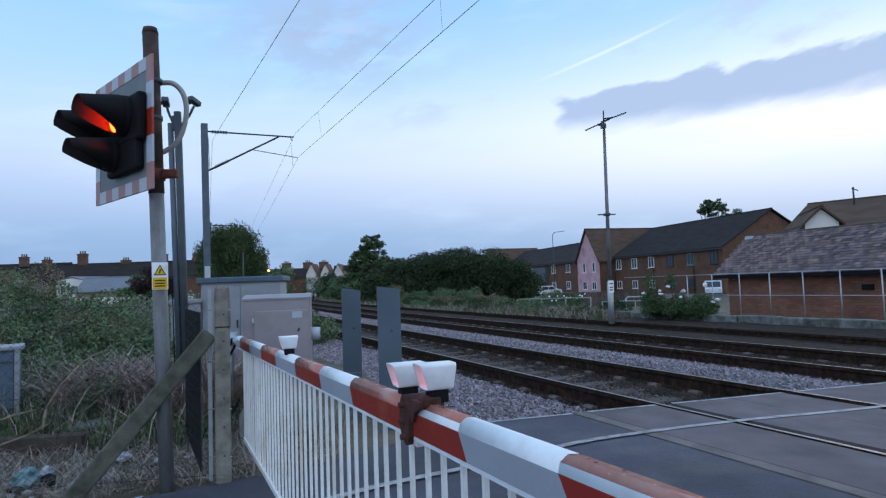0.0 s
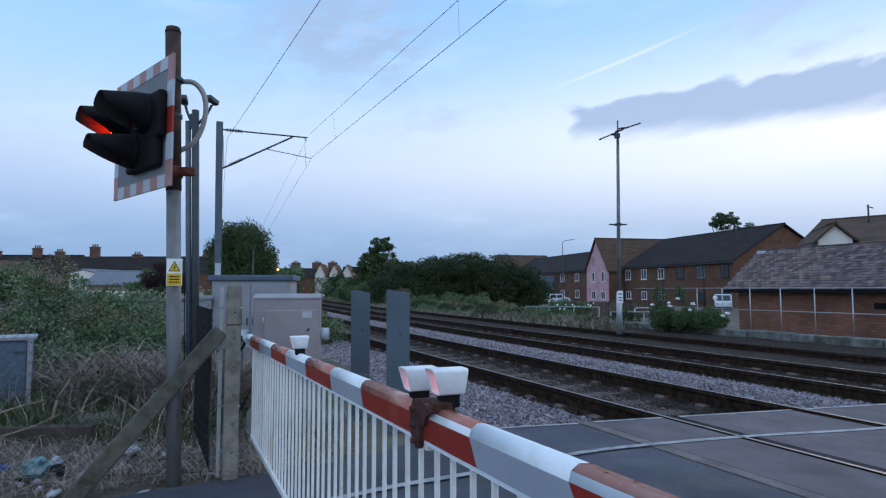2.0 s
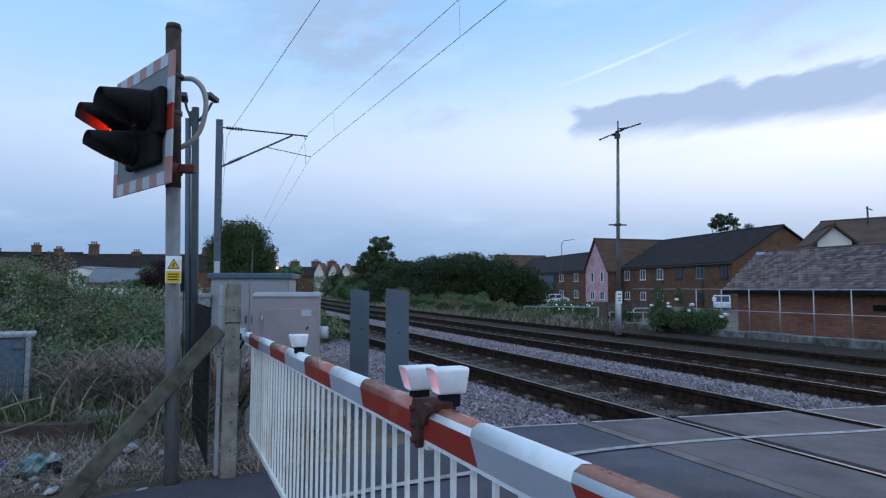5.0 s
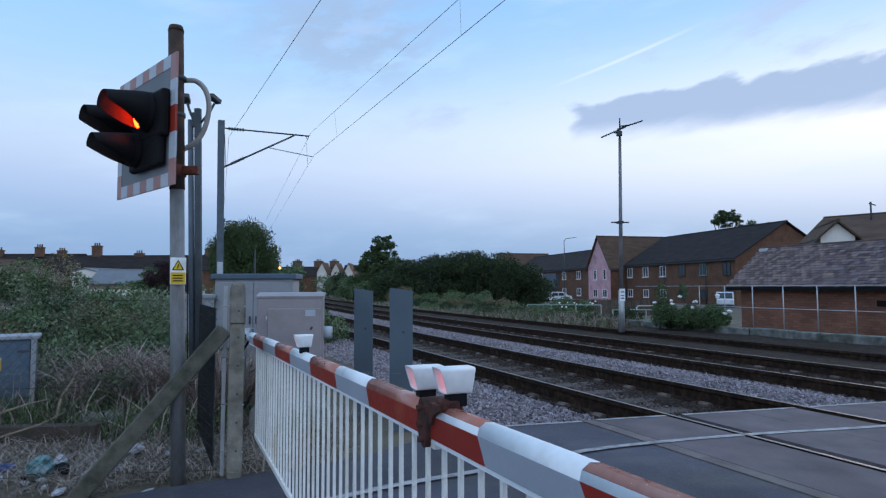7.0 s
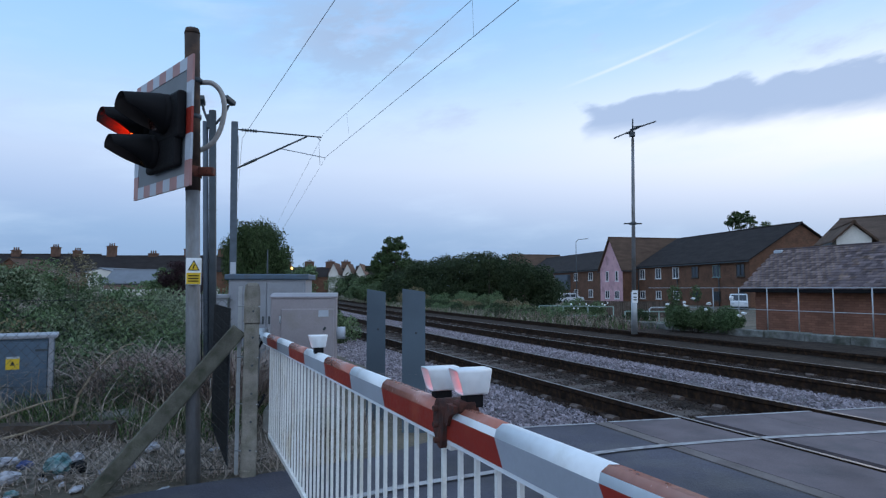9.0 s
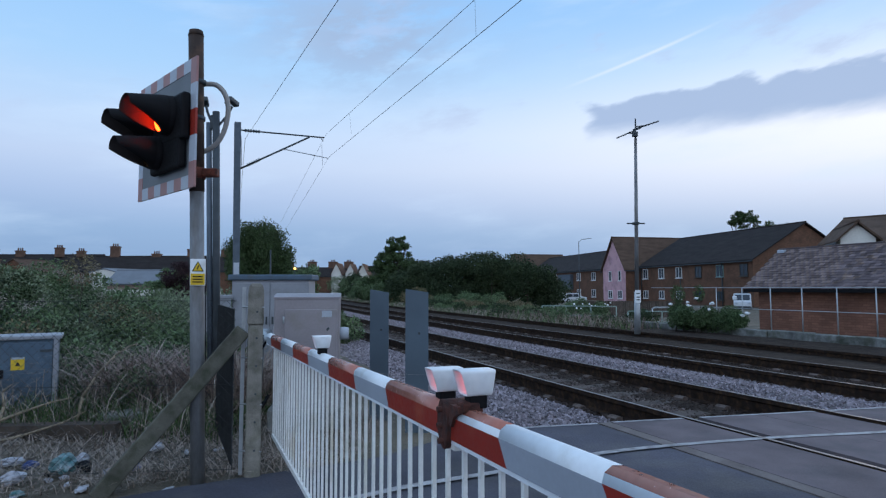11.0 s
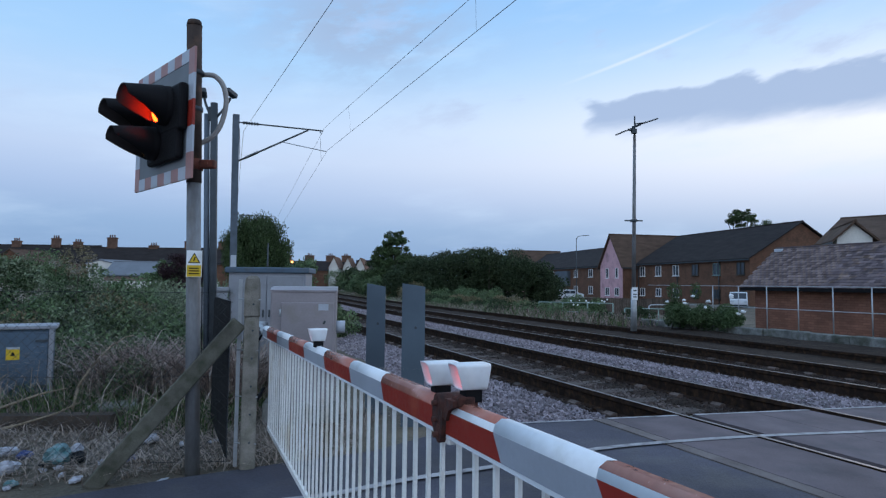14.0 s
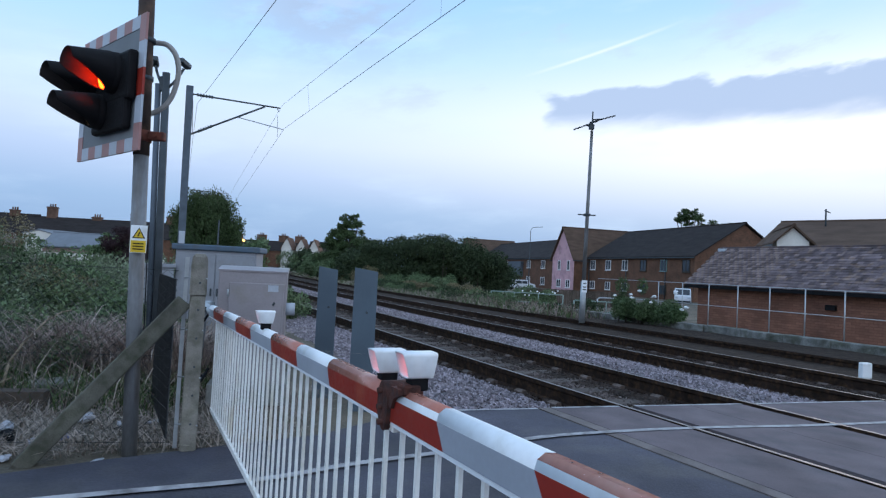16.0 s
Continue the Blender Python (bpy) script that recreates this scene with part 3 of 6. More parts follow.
def lamp_hood(bm, x, z, R, y0, long, short):
    """A cowl: a tube round the lens, long on top and cut away below."""
    seg = 24
    def ring(rad, cut):
        out = []
        for i in range(seg):
            t = 2 * math.pi * i / seg
            k = min(1.0, (math.sin(t) + 1) / 1.28)
            far = (short + (long - short) * k) * cut
            out.append(bm.verts.new((x + rad * math.cos(t), y0 - far, z + rad * math.sin(t) - 0.10 * far)))
        return out
    o0, o1, i1, i0 = ring(R * 1.05, 0), ring(R * 0.92, 1), ring(R * 0.89, 0.995), ring(R * 1.01, 0)
    for k, (a, b) in enumerate(((o0, o1), (o1, i1), (i1, i0))):
        for i in range(seg):
            f = bm.faces.new((a[i], a[(i + 1) % seg], b[(i + 1) % seg], b[i]))
            f.smooth = True
            f.material_index = 1 if k == 2 else 0
    bmesh.ops.recalc_face_normals(bm, faces=bm.faces[:])


def hose(name, pts, r, mat, parent, label=""):
    """A smooth bent tube through the points, as one mesh."""
    P = [Vector(p) for p in pts]
    fine = []
    for i in range(len(P) - 1):
        p0, p1, p2, p3 = P[max(i - 1, 0)], P[i], P[i + 1], P[min(i + 2, len(P) - 1)]
        for k in range(5):
            t = k / 5
            fine.append(0.5 * (2 * p1 + (p2 - p0) * t + (2 * p0 - 5 * p1 + 4 * p2 - p3) * t * t + (3 * p1 - p0 - 3 * p2 + p3) * t ** 3))
    fine.append(P[-1])
    bm = BM()
    prev = None
    for i, q in enumerate(fine):
        d = (fine[min(i + 1, len(fine) - 1)] - fine[max(i - 1, 0)]).normalized()
        a = d.orthogonal().normalized() if prev is None else (side - d * side.dot(d)).normalized()
        side = a
        b = d.cross(a)
        cur = [bm.verts.new(q + (a * math.cos(k * math.pi / 4) + b * math.sin(k * math.pi / 4)) * r) for k in range(8)]
        if prev:
            for k in range(8):
                bm.faces.new((prev[k], prev[(k + 1) % 8], cur[(k + 1) % 8], cur[k]))
        prev = cur
    bmesh.ops.recalc_face_normals(bm, faces=bm.faces[:])
    return part(name, bm, mat, parent, label, smooth=True)


def build_signal():
    root = empty("crossing_signal", Matrix.Identity(4), "flashing red crossing signal on a post with striped backing board", "traffic signal")
    def p(name, bm, mat, label="", smooth=False, parent=None, m=SIG):
        ob = part(name, bm, mat, parent or root, label, smooth)
        if not parent:
            ob.matrix_basis = m
        return ob
    I = Matrix.Identity(4)
    bm = BM()
    tube(bm, (-1.59, 3.96, -0.05), (-1.625, 3.92, 1.83), 0.0445, seg=20)
    p("post_lower", bm, POSTGREY, "weathered grey lower post", m=I)
    bm = BM()
    tube(bm, (-1.625, 3.92, 1.83), (-1.648, 3.90, 2.86), 0.047, seg=20)
    tube(bm, (-1.648, 3.90, 2.86), (-1.649, 3.90, 2.895), 0.05, 0.042, seg=20)
    p("post_upper", bm, POSTRUST, "rusty brown upper post", m=I)
    bm = BM()
    box(bm, (0, 0, 0), (0.86, 0.012, 0.70), bevel=0.004)
    board = p("backing_board", bm, BOARDGREY, "grey backing board")
    W, Hh, b = 0.97, 0.83, 0.082
    # chequered border
    def border(cx, cz, sx, sz, red):
        bm = BM()
        box(bm, (cx, -0.002, cz), (sx, 0.014, sz))
        return part("border_band", bm, PALERED if red else PALEWHITE, board)
    nx, inner = 7, W - 2 * b
    for i in range(nx):
        w = inner / nx
        for s in (-1, 1):
            border(-inner / 2 + (i + 0.5) * w, s * (Hh / 2 - b / 2), w - 0.001, b, (i % 2 == 1))
    nz = 5
    for i in range(nz):
        h = Hh / nz
        for s in (-1, 1):
            band = border(s * (W / 2 - b / 2), -Hh / 2 + (i + 0.5) * h, b, h - 0.001, (i % 2 == 0))
            if i == 2:
                band.data.materials[0] = RED
    bm = BM()
    box(bm, (0.02, -0.036, 0.045), (0.80, 0.058, 0.30), bevel=0.02)
    # lower box runs right to stand in for a shadowy smudge on the board
    box(bm, (0.12, -0.034, -0.150), (0.50, 0.054, 0.26), bevel=0.02)
    p("lamp_case", bm, BLACK, "black lamp case, widened low down for a shadowy smudge")
    for x, z, R, name in ((0.20, 0.074, 0.122, "red"), (-0.165, 0.064, 0.112, "red"), (0.01, -0.143, 0.106, "amber")):
        bm = BM()
        tube(bm, (x, -0.03, z), (x, -0.108, z), R * 1.10, R * 1.02, 24)
        head = p("lamp_head", bm, BLACK, "black lamp head")
        bm = BM()
        lamp_hood(bm, x, z, R, -0.105, 0.228, 0.012)
        part("hood", bm, [BLACK, VISOR], head, "black visor")
        bm = BM()
        tube(bm, (x, -0.110, z), (x, -0.115, z), R * 0.9, R * 0.9, 24)
        if name == "red":
            part("red_lens", bm, REDGLOW, head, "glowing red lens")
            # added disc, slid before the always glowing lens so it reads as unlit
            bm = BM()
            tube(bm, (0, -0.004, 0), (0, 0.012, 0), R * 0.955, R * 0.955, 24)
            cover = part("lens_cover", bm, DARKLENS, head, "added dark disc that hides the lit lens between flashes")
            BULB_RED.append((cover, x, z))
        else:
            part("amber_lens", bm, material("amber_lens_dark", (0.05, 0.022, 0.004), 0.3, bump=0), head)
    hose("conduit", [(-1.60, 3.95, 2.555), (-1.53, 3.95, 2.55), (-1.475, 3.95, 2.50), (-1.447, 3.95, 2.42), (-1.447, 3.95, 2.33), (-1.475, 3.95, 2.22), (-1.53, 3.95, 2.14), (-1.62, 3.95, 2.09)], 0.017, GREYPIPE, root, "grey flexible conduit")
    bm = BM()
    box(bm, (-1.53, 3.90, 1.95), (0.10, 0.05, 0.055), bevel=0.008)
    tube(bm, (-1.632, 3.92, 1.915), (-1.631, 3.92, 1.985), 0.060, seg=18)
    tube(bm, (-1.53, 3.87, 1.95), (-1.53, 3.86, 1.95), 0.012, seg=8)
    p("clamp", bm, material("red_brown_clamp", (0.16, 0.045, 0.028), 0.75, vary=0.25, scale=12, second=(0.06, 0.03, 0.025)), "rust-red clamp", m=I)
    for zz in (2.54, 2.30):
        bm = BM()
        tube(bm, (-1.638, 3.915, zz), (-1.6375, 3.915, zz + 0.028), 0.055, seg=18)
        p("band", bm, DARKSTEEL, m=I)
    # warning plate
    plate = empty("warning_plate", pose(-1.585, 3.868, 1.305, 0, 0, 21), "small yellow and white electric warning plate on the post", "sign")
    bm = BM()
    box(bm, (0, 0.004, 0), (0.092, 0.004, 0.170), bevel=0.0015)
    part("plate", bm, WHITE, plate)
    bm = BM()
    prism(bm, [(-0.036, 0, 0.005), (0.036, 0, 0.005), (0.0, 0, 0.072)], (0, -0.001, 0))
    tri = part("triangle", bm, BLACK, plate)
    bm = BM()
    prism(bm, [(-0.027, -0.0015, 0.010), (0.027, -0.0015, 0.010), (0.0, -0.0015, 0.062)], (0, -0.001, 0))
    part("yellow_field", bm, YELLOW, tri)
    bm = BM()
    box(bm, (0, -0.0035, 0.03), (0.007, 0.002, 0.028), Matrix.Rotation(radians(18), 3, "Y"))
    part("bolt_mark", bm, BLACK, tri)
    bm = BM()
    box(bm, (0, 0, -0.045), (0.084, 0.003, 0.072))
    yel = part("yellow_panel", bm, YELLOW, plate)
    for zz in (-0.028, -0.045, -0.062):
        bm = BM()
        box(bm, (0, -0.0025, zz), (0.06, 0.002, 0.007))
        part("text_bar", bm, BLACK, yel)


build_signal()


# ---- camera pole behind ----
def build_cctv():
    root = empty("camera_pole", pose(-2.43, 6.5, 0), "dark steel pole with two small surveillance cameras", "pole")
    bm = BM()
    tube(bm, (0, 0, 0), (-0.075, 0, 3.12), 0.038, seg=16)
    part("pole", bm, DARKSTEEL, root)
    bm = BM()
    tube(bm, (-0.075, 0, 0.3), (-0.15, 0, 3.0), 0.030, seg=10)
    part("side_pole", bm, BLUESTEEL, root, "lighter blue-grey pole")
    bm = BM()
    pipe(bm, [Vector((-0.10, 0, 2.95)), Vector((-0.17, 0, 3.12)), Vector((-0.19, 0, 3.2))], 0.014)
    pipe(bm, [Vector((-0.06, 0, 2.95)), Vector((0.05, 0, 3.08)), Vector((0.10, 0, 3.18))], 0.014)
    box(bm, (-0.09, 0, 3.0), (0.075, 0.06, 0.16), bevel=0.01)
    part("bracket", bm, DARKSTEEL, root)
    for x, rz in ((-0.19, 15), (0.11, -20)):
        bm = BM()
        r = Matrix.Rotation(radians(rz), 3, "Z") @ Matrix.Rotation(radians(-14), 3, "X")
        box(bm, (x, -0.02, 3.225), (0.070, 0.15, 0.055), r, 0.012)
        c = part("camera_housing", bm, DARKSTEEL, root, "dark camera housing")
        bm = BM()
        tube(bm, (x - 0.02, -0.09, 3.195), (x - 0.03, -0.13, 3.18), 0.022, seg=10)
        part("camera_lens", bm, BLACK, c)
    bm = BM()
    pipe(bm, [Vector((-0.20, -0.05, 1.9)), Vector((-0.215, -0.05, 1.6)), Vector((-0.19, -0.05, 1.42)), Vector((-0.13, -0.04, 1.3)), Vector((-0.11, -0.04, 0.4))], 0.006, 6)
    part("cable", bm, BLACK, root)


build_cctv()


# ---- fence, post and strut ----
def chain_link(name, a, b, z0, z1, pitch, wire, label):
    a, b = Vector(a), Vector(b)
    L = (b - a).length
    d = (b - a).normalized()
    h = z1 - z0
    vs, fs = [], []
    nrm = Vector((-d.y, d.x, 0))
    def seg(p, q):
        i = len(vs)
        w = wire / 2
        for pt in (p, q):
            for ox, oz in ((-w, 0), (0, w), (w, 0), (0, -w)):
                vs.append(pt + nrm * ox + Vector((0, 0, oz)))
        for k in range(4):
            fs.append((i + k, i + (k + 1) % 4, i + 4 + (k + 1) % 4, i + 4 + k))
    n = int((L + h) / pitch)
    for k in range(n):
        s = -h + k * pitch
        for sgn in (1, -1):
            s0, s1 = max(s, 0), min(s + h, L)
            if s1 - s0 < 0.01:
                continue
            za, zb = (s0 - s), (s1 - s)
            if sgn > 0:
                seg(a + d * s0 + Vector((0, 0, z0 + za)), a + d * s1 + Vector((0, 0, z0 + zb)))
            else:
                seg(a + d * s0 + Vector((0, 0, z1 - za)) + nrm * wire, a + d * s1 + Vector((0, 0, z1 - zb)) + nrm * wire)
    for z in (z0, (z0 + z1) / 2, z1):
        seg(a + Vector((0, 0, z)), b + Vector((0, 0, z)))
    me = bpy.data.meshes.new(name)
    me.from_pydata(vs, [], fs)
    me.materials.append(DARKWIRE)
    return tagged(new(name, me), label, "fence")


OVERWIRE = material("overhead_wire", (0.13, 0.135, 0.15), 0.6, metal=0.4, vary=0.1, bump=0)
DARKWIRE = material("dark_wire", (0.05, 0.055, 0.06), 0.7, metal=0.2, vary=0.2, bump=0)
chain_link("chain_link_fence", (-1.40, 4.06, 0), (-6.2, 3.55, 0), 0.02, 1.12, 0.065, 0.003, "thin grey chain-link fence along the verge")
chain_link("chain_link_return", (-1.43, 4.12, 0), (-2.00, 5.35, 0), 0.02, 1.06, 0.040, 0.0055, "dark chain-link fence running beside the railway")


MOSSY = material("mossy_concrete", (0.105, 0.103, 0.085), 0.95, vary=0.3, scale=9, fine=120, bump=0.6, second=(0.06, 0.065, 0.045))


def build_fence_post():
    root = empty("fence_post", pose(-1.265, 4.03, 0, 0.8, 0.2, 20), "weathered concrete fence post with a raking strut", "fence post")
    bm = BM()
    prof = [(-0.045, -0.045), (0.045, -0.045), (0.045, 0.045), (-0.045, 0.045)]
    rows = []
    for z, k in ((-0.1, 1.08), (0.9, 1.02), (0.965, 1.0), (0.975, 1.12), (1.17, 1.08), (1.215, 0.95), (1.235, 0.6)):
        rows.append([bm.verts.new((x * k, y * k, z)) for x, y in prof])
    for a, b in zip(rows, rows[1:]):
        for i in range(4):
            bm.faces.new((a[i], a[(i + 1) % 4], b[(i + 1) % 4], b[i]))
    bm.faces.new(rows[-1])
    bmesh.ops.bevel(bm, geom=[e for e in bm.edges if abs(e.verts[0].co.z - e.verts[1].co.z) > 0.03], offset=0.012, segments=2, affect="EDGES")
    part("post", bm, CONCRETE, root)
    st = BM()
    inv = root.matrix_basis.inverted()
    p0, p1 = Vector((-1.33, 4.0, 0.93)), Vector((-2.10, 3.72, -0.05))
    d = p1 - p0
    rot = d.to_track_quat("Z", "X").to_matrix()
    box(st, (0, 0, 0), (0.10, 0.085, d.length), None, 0.010)
    ob = part("strut", st, MOSSY, root, "mossy concrete strut")
    ob.matrix_basis = inv @ Matrix.Translation((p0 + p1) / 2) @ rot.to_4x4()
    bm = BM()
    box(bm, (-0.075, 0.04, 0.60), (0.022, 0.005, 1.22))
    box(bm, (-0.064, 0.05, 0.60), (0.005, 0.022, 1.22))
    for z in (0.15, 0.45, 0.75, 1.08):
        tube(bm, (-0.085, 0.02, z), (0.05, -0.05, z), 0.004, seg=6)
    for z in (0.16, 0.34, 0.52, 0.70, 0.88, 1.05):
        hole = BM()
        tube(hole, (0.006, -0.0465, z), (0.006, -0.052, z), 0.007, seg=8)
        part("bolt", hole, DARKSTEEL, root, "dark bolt head")
    part("steel_angle", bm, GALV, root, "galvanised steel angle")


build_fence_post()


# ---- cabinets ----
def build_machine():
    root = empty("barrier_machine", pose(-1.255, 5.58, 0, 0, 0, 9), "pale grey barrier machine housing with a bolted door", "cabinet")
    bm = BM()
    box(bm, (0, 0, 0.64), (0.56, 0.58, 0.96), bevel=0.015)
    part("body", bm, MACHINE, root)
    bm = BM()
    rows = []
    for x in (-0.285, 0.285):
        rows.append([bm.verts.new((x, y, z)) for y, z in ((-0.298, 1.112), (-0.298, 1.126), (-0.15, 1.150), (0, 1.157), (0.15, 1.150), (0.298, 1.126), (0.298, 1.112))])
    n = len(rows[0])
    for i in range(n):
        bm.faces.new((rows[0][i], rows[0][(i + 1) % n], rows[1][(i + 1) % n], rows[1][i]))
    bm.faces.new(rows[0]), bm.faces.new(rows[1][::-1])
    bmesh.ops.recalc_face_normals(bm, faces=bm.faces[:])
    part("lid", bm, MACHINE, root, "slightly domed lid")
    bm = BM()
    box(bm, (0.035, -0.30, 0.72), (0.45, 0.03, 0.60), bevel=0.008)
    door = part("door", bm, MACHINE, root, "grey door with rounded edges")
    bm = BM()
    box(bm, (0.17, -0.318, 0.98), (0.085, 0.004, 0.055))
    part("label_plate", bm, PALEWHITE, door, "pale label plate")
    bm = BM()
    box(bm, (0.18, -0.32, 0.85), (0.018, 0.012, 0.03), Matrix.Rotation(0.5, 3, "Y"), 0.003)
    part("latch", bm, DARKSTEEL, door)
    for z in (0.56, 0.93):
        bm = BM()
        tube(bm, (-0.195, -0.318, z - 0.03), (-0.195, -0.318, z + 0.03), 0.008, seg=8)
        part("hinge", bm, GALV, door)
    bm = BM()
    tube(bm, (0.27, -0.16, 0.80), (0.35, -0.16, 0.80), 0.055, seg=18)
    tube(bm, (0.35, -0.16, 0.80), (0.358, -0.16, 0.80), 0.058, 0.05, seg=18)
    part("shaft_cap", bm, PALEWHITE, root, "round pale shaft cap")
    bm = BM()
    box(bm, (0, 0, 0.08), (0.64, 0.66, 0.18), bevel=0.01)
    part("plinth", bm, KERBCON, root, "concrete plinth")
    bm = BM()
    inv = root.matrix_basis.inverted()
    a = inv @ boom_at(5.02, boom_z(5.02) - 0.06)
    b = Vector((-0.33, -0.05, 0.80))
    tube(bm, b, b + Vector((-0.09, 0, 0)), 0.04, seg=14)
    tube(bm, b + Vector((-0.08, 0, 0)), a, 0.032, 0.03, seg=10)
    tube(bm, b + Vector((-0.08, 0, 0)), b + Vector((-0.08, -0.08, -0.45)), 0.03, 0.022, seg=10)
    part("arm", bm, GALV, root, "galvanised boom arm")
    hose("cable", [(-0.36, -0.33, 0.80), (-0.42, -0.50, 0.6), (-0.40, -0.58, 0.38), (-0.36, -0.50, 0.22), (-0.31, -0.34, 0.30)], 0.013, BLACK, root, "black cable loop")
    hose("cable", [(-0.33, -0.31, 0.76), (-0.45, -0.45, 0.5), (-0.43, -0.5, 0.3), (-0.33, -0.34, 0.24)], 0.010, BLACK, root, "black cable loop")


build_machine()


def build_big_cabinet():
    root = empty("equipment_cabinet", pose(-2.33, 8.27, 0, 0, 0, 3), "large grey double-door equipment cabinet with an overhanging lid", "cabinet")
    bm = BM()
    box(bm, (0, 0, 0.69), (1.0, 0.52, 1.26), bevel=0.012)
    part("body", bm, CABINET, root)
    bm = BM()
    box(bm, (0, 0, 1.345), (1.09, 0.60, 0.075), bevel=0.015)
    part("lid", bm, BOXBLUE, root, "darker overhanging lid")
    for s in (-1, 1):
        bm = BM()
        box(bm, (s * 0.243, -0.265, 0.70), (0.475, 0.02, 1.14), bevel=0.006)
        d = part("door", bm, CABINET, root)
        bm = BM()
        box(bm, (s * 0.04, -0.285, 0.78), (0.02, 0.02, 0.10), bevel=0.005)
        part("handle", bm, DARKSTEEL, d)
    bm = BM()
    box(bm, (0, 0, 0.03), (1.08, 0.6, 0.12), bevel=0.01)
    part("plinth", bm, KERBCON, root)
    root = empty("junction_box", pose(-3.02, 8.0, 0, 0, 0, 24), "small pale grey junction cabinet beside the large one", "cabinet")
    bm = BM()
    box(bm, (0, 0, 0.55), (0.34, 0.34, 1.05), bevel=0.012)
    part("body", bm, CABINET, root)
    bm = BM()
    box(bm, (0, 0, 1.09), (0.38, 0.38, 0.05), bevel=0.01)
    part("lid", bm, CABINET, root)


build_big_cabinet()


def build_left_box():
    root = empty("roadside_cabinet", pose(-4.12, 5.77, 0, 0, 0, 30), "blue-grey roadside cabinet with a yellow warning label", "cabinet")
    bm = BM()
    box(bm, (0, 0, 0.40), (0.78, 0.36, 0.66), bevel=0.01)
    part("body", bm, BOXBLUE, root)
    bm = BM()
    box(bm, (0, 0, 0.745), (0.84, 0.42, 0.035), bevel=0.008)
    part("lid", bm, CABINET, root, "lighter grey lid")
    for s in (-1, 1):
        bm = BM()
        box(bm, (s * 0.375, -0.195, 0.40), (0.04, 0.03, 0.66), bevel=0.004)
        part("edge_trim", bm, CABINET, root, "light edge trim")
    bm = BM()
    box(bm, (0.0, -0.187, 0.40), (0.70, 0.016, 0.60), bevel=0.004)
    door = part("door", bm, BOXBLUE, root)
    for z in (0.2, 0.62):
        bm = BM()
        box(bm, (0.30, -0.20, z), (0.10, 0.012, 0.022))
        part("hinge", bm, DARKSTEEL, door)
    bm = BM()
    box(bm, (0.08, -0.197, 0.51), (0.105, 0.004, 0.115))
    lab = part("warning_label", bm, YELLOW, door, "yellow warning label")
    bm = BM()
    box(bm, (0.08, -0.1985, 0.56), (0.10, 0.003, 0.018))
    part("label_top", bm, PALEWHITE, lab)
    bm = BM()
    prism(bm, [(0.06, -0.200, 0.49), (0.10, -0.200, 0.49), (0.08, -0.200, 0.53)], (0, -0.001, 0))
    part("warning_mark", bm, BLACK, lab)
    bm = BM()
    box(bm, (-0.04, -0.2, 0.42), (0.03, 0.02, 0.08), bevel=0.004)
    part("lock", bm, BLACK, door)
    bm = BM()
    box(bm, (0, 0, 0.02), (0.86, 0.46, 0.14), bevel=0.01)
    part("plinth", bm, KERBCON, root)


build_left_box()


def flat_post(x, y, w, h, rz, lean):
    root = empty("flat_post", pose(x, y, -0.1, lean, 0, rz), "slate-grey flat steel post with a slanted top", "post", "flat posts")
    bm = BM()
    prism(bm, [(-w / 2, 0, 0), (w / 2, 0, 0), (w / 2, 0, h - 0.03), (-w / 2, 0, h)], (0, 0.03, 0))
    part("plate", bm, FLATPOST, root)
    bm = BM()
    prism(bm, [(-w / 2, 0.03, 0), (-w / 2 + 0.012, 0.03, 0), (-w / 2 + 0.012, 0.03, h - 0.01), (-w / 2, 0.03, h - 0.005)], (0, 0.05, 0))
    part("rib", bm, FLATPOST, root)
    for z in (0.35, 0.9):
        bm = BM()
        tube(bm, (0.02, 0, z), (0.02, -0.01, z), 0.012, seg=8)
        part("bolt", bm, DARKSTEEL, root)


flat_post(-0.655, 5.95, 0.180, 1.29, 3, 0)
flat_post(-0.265, 5.46, 0.205, 1.295, 3, 0)


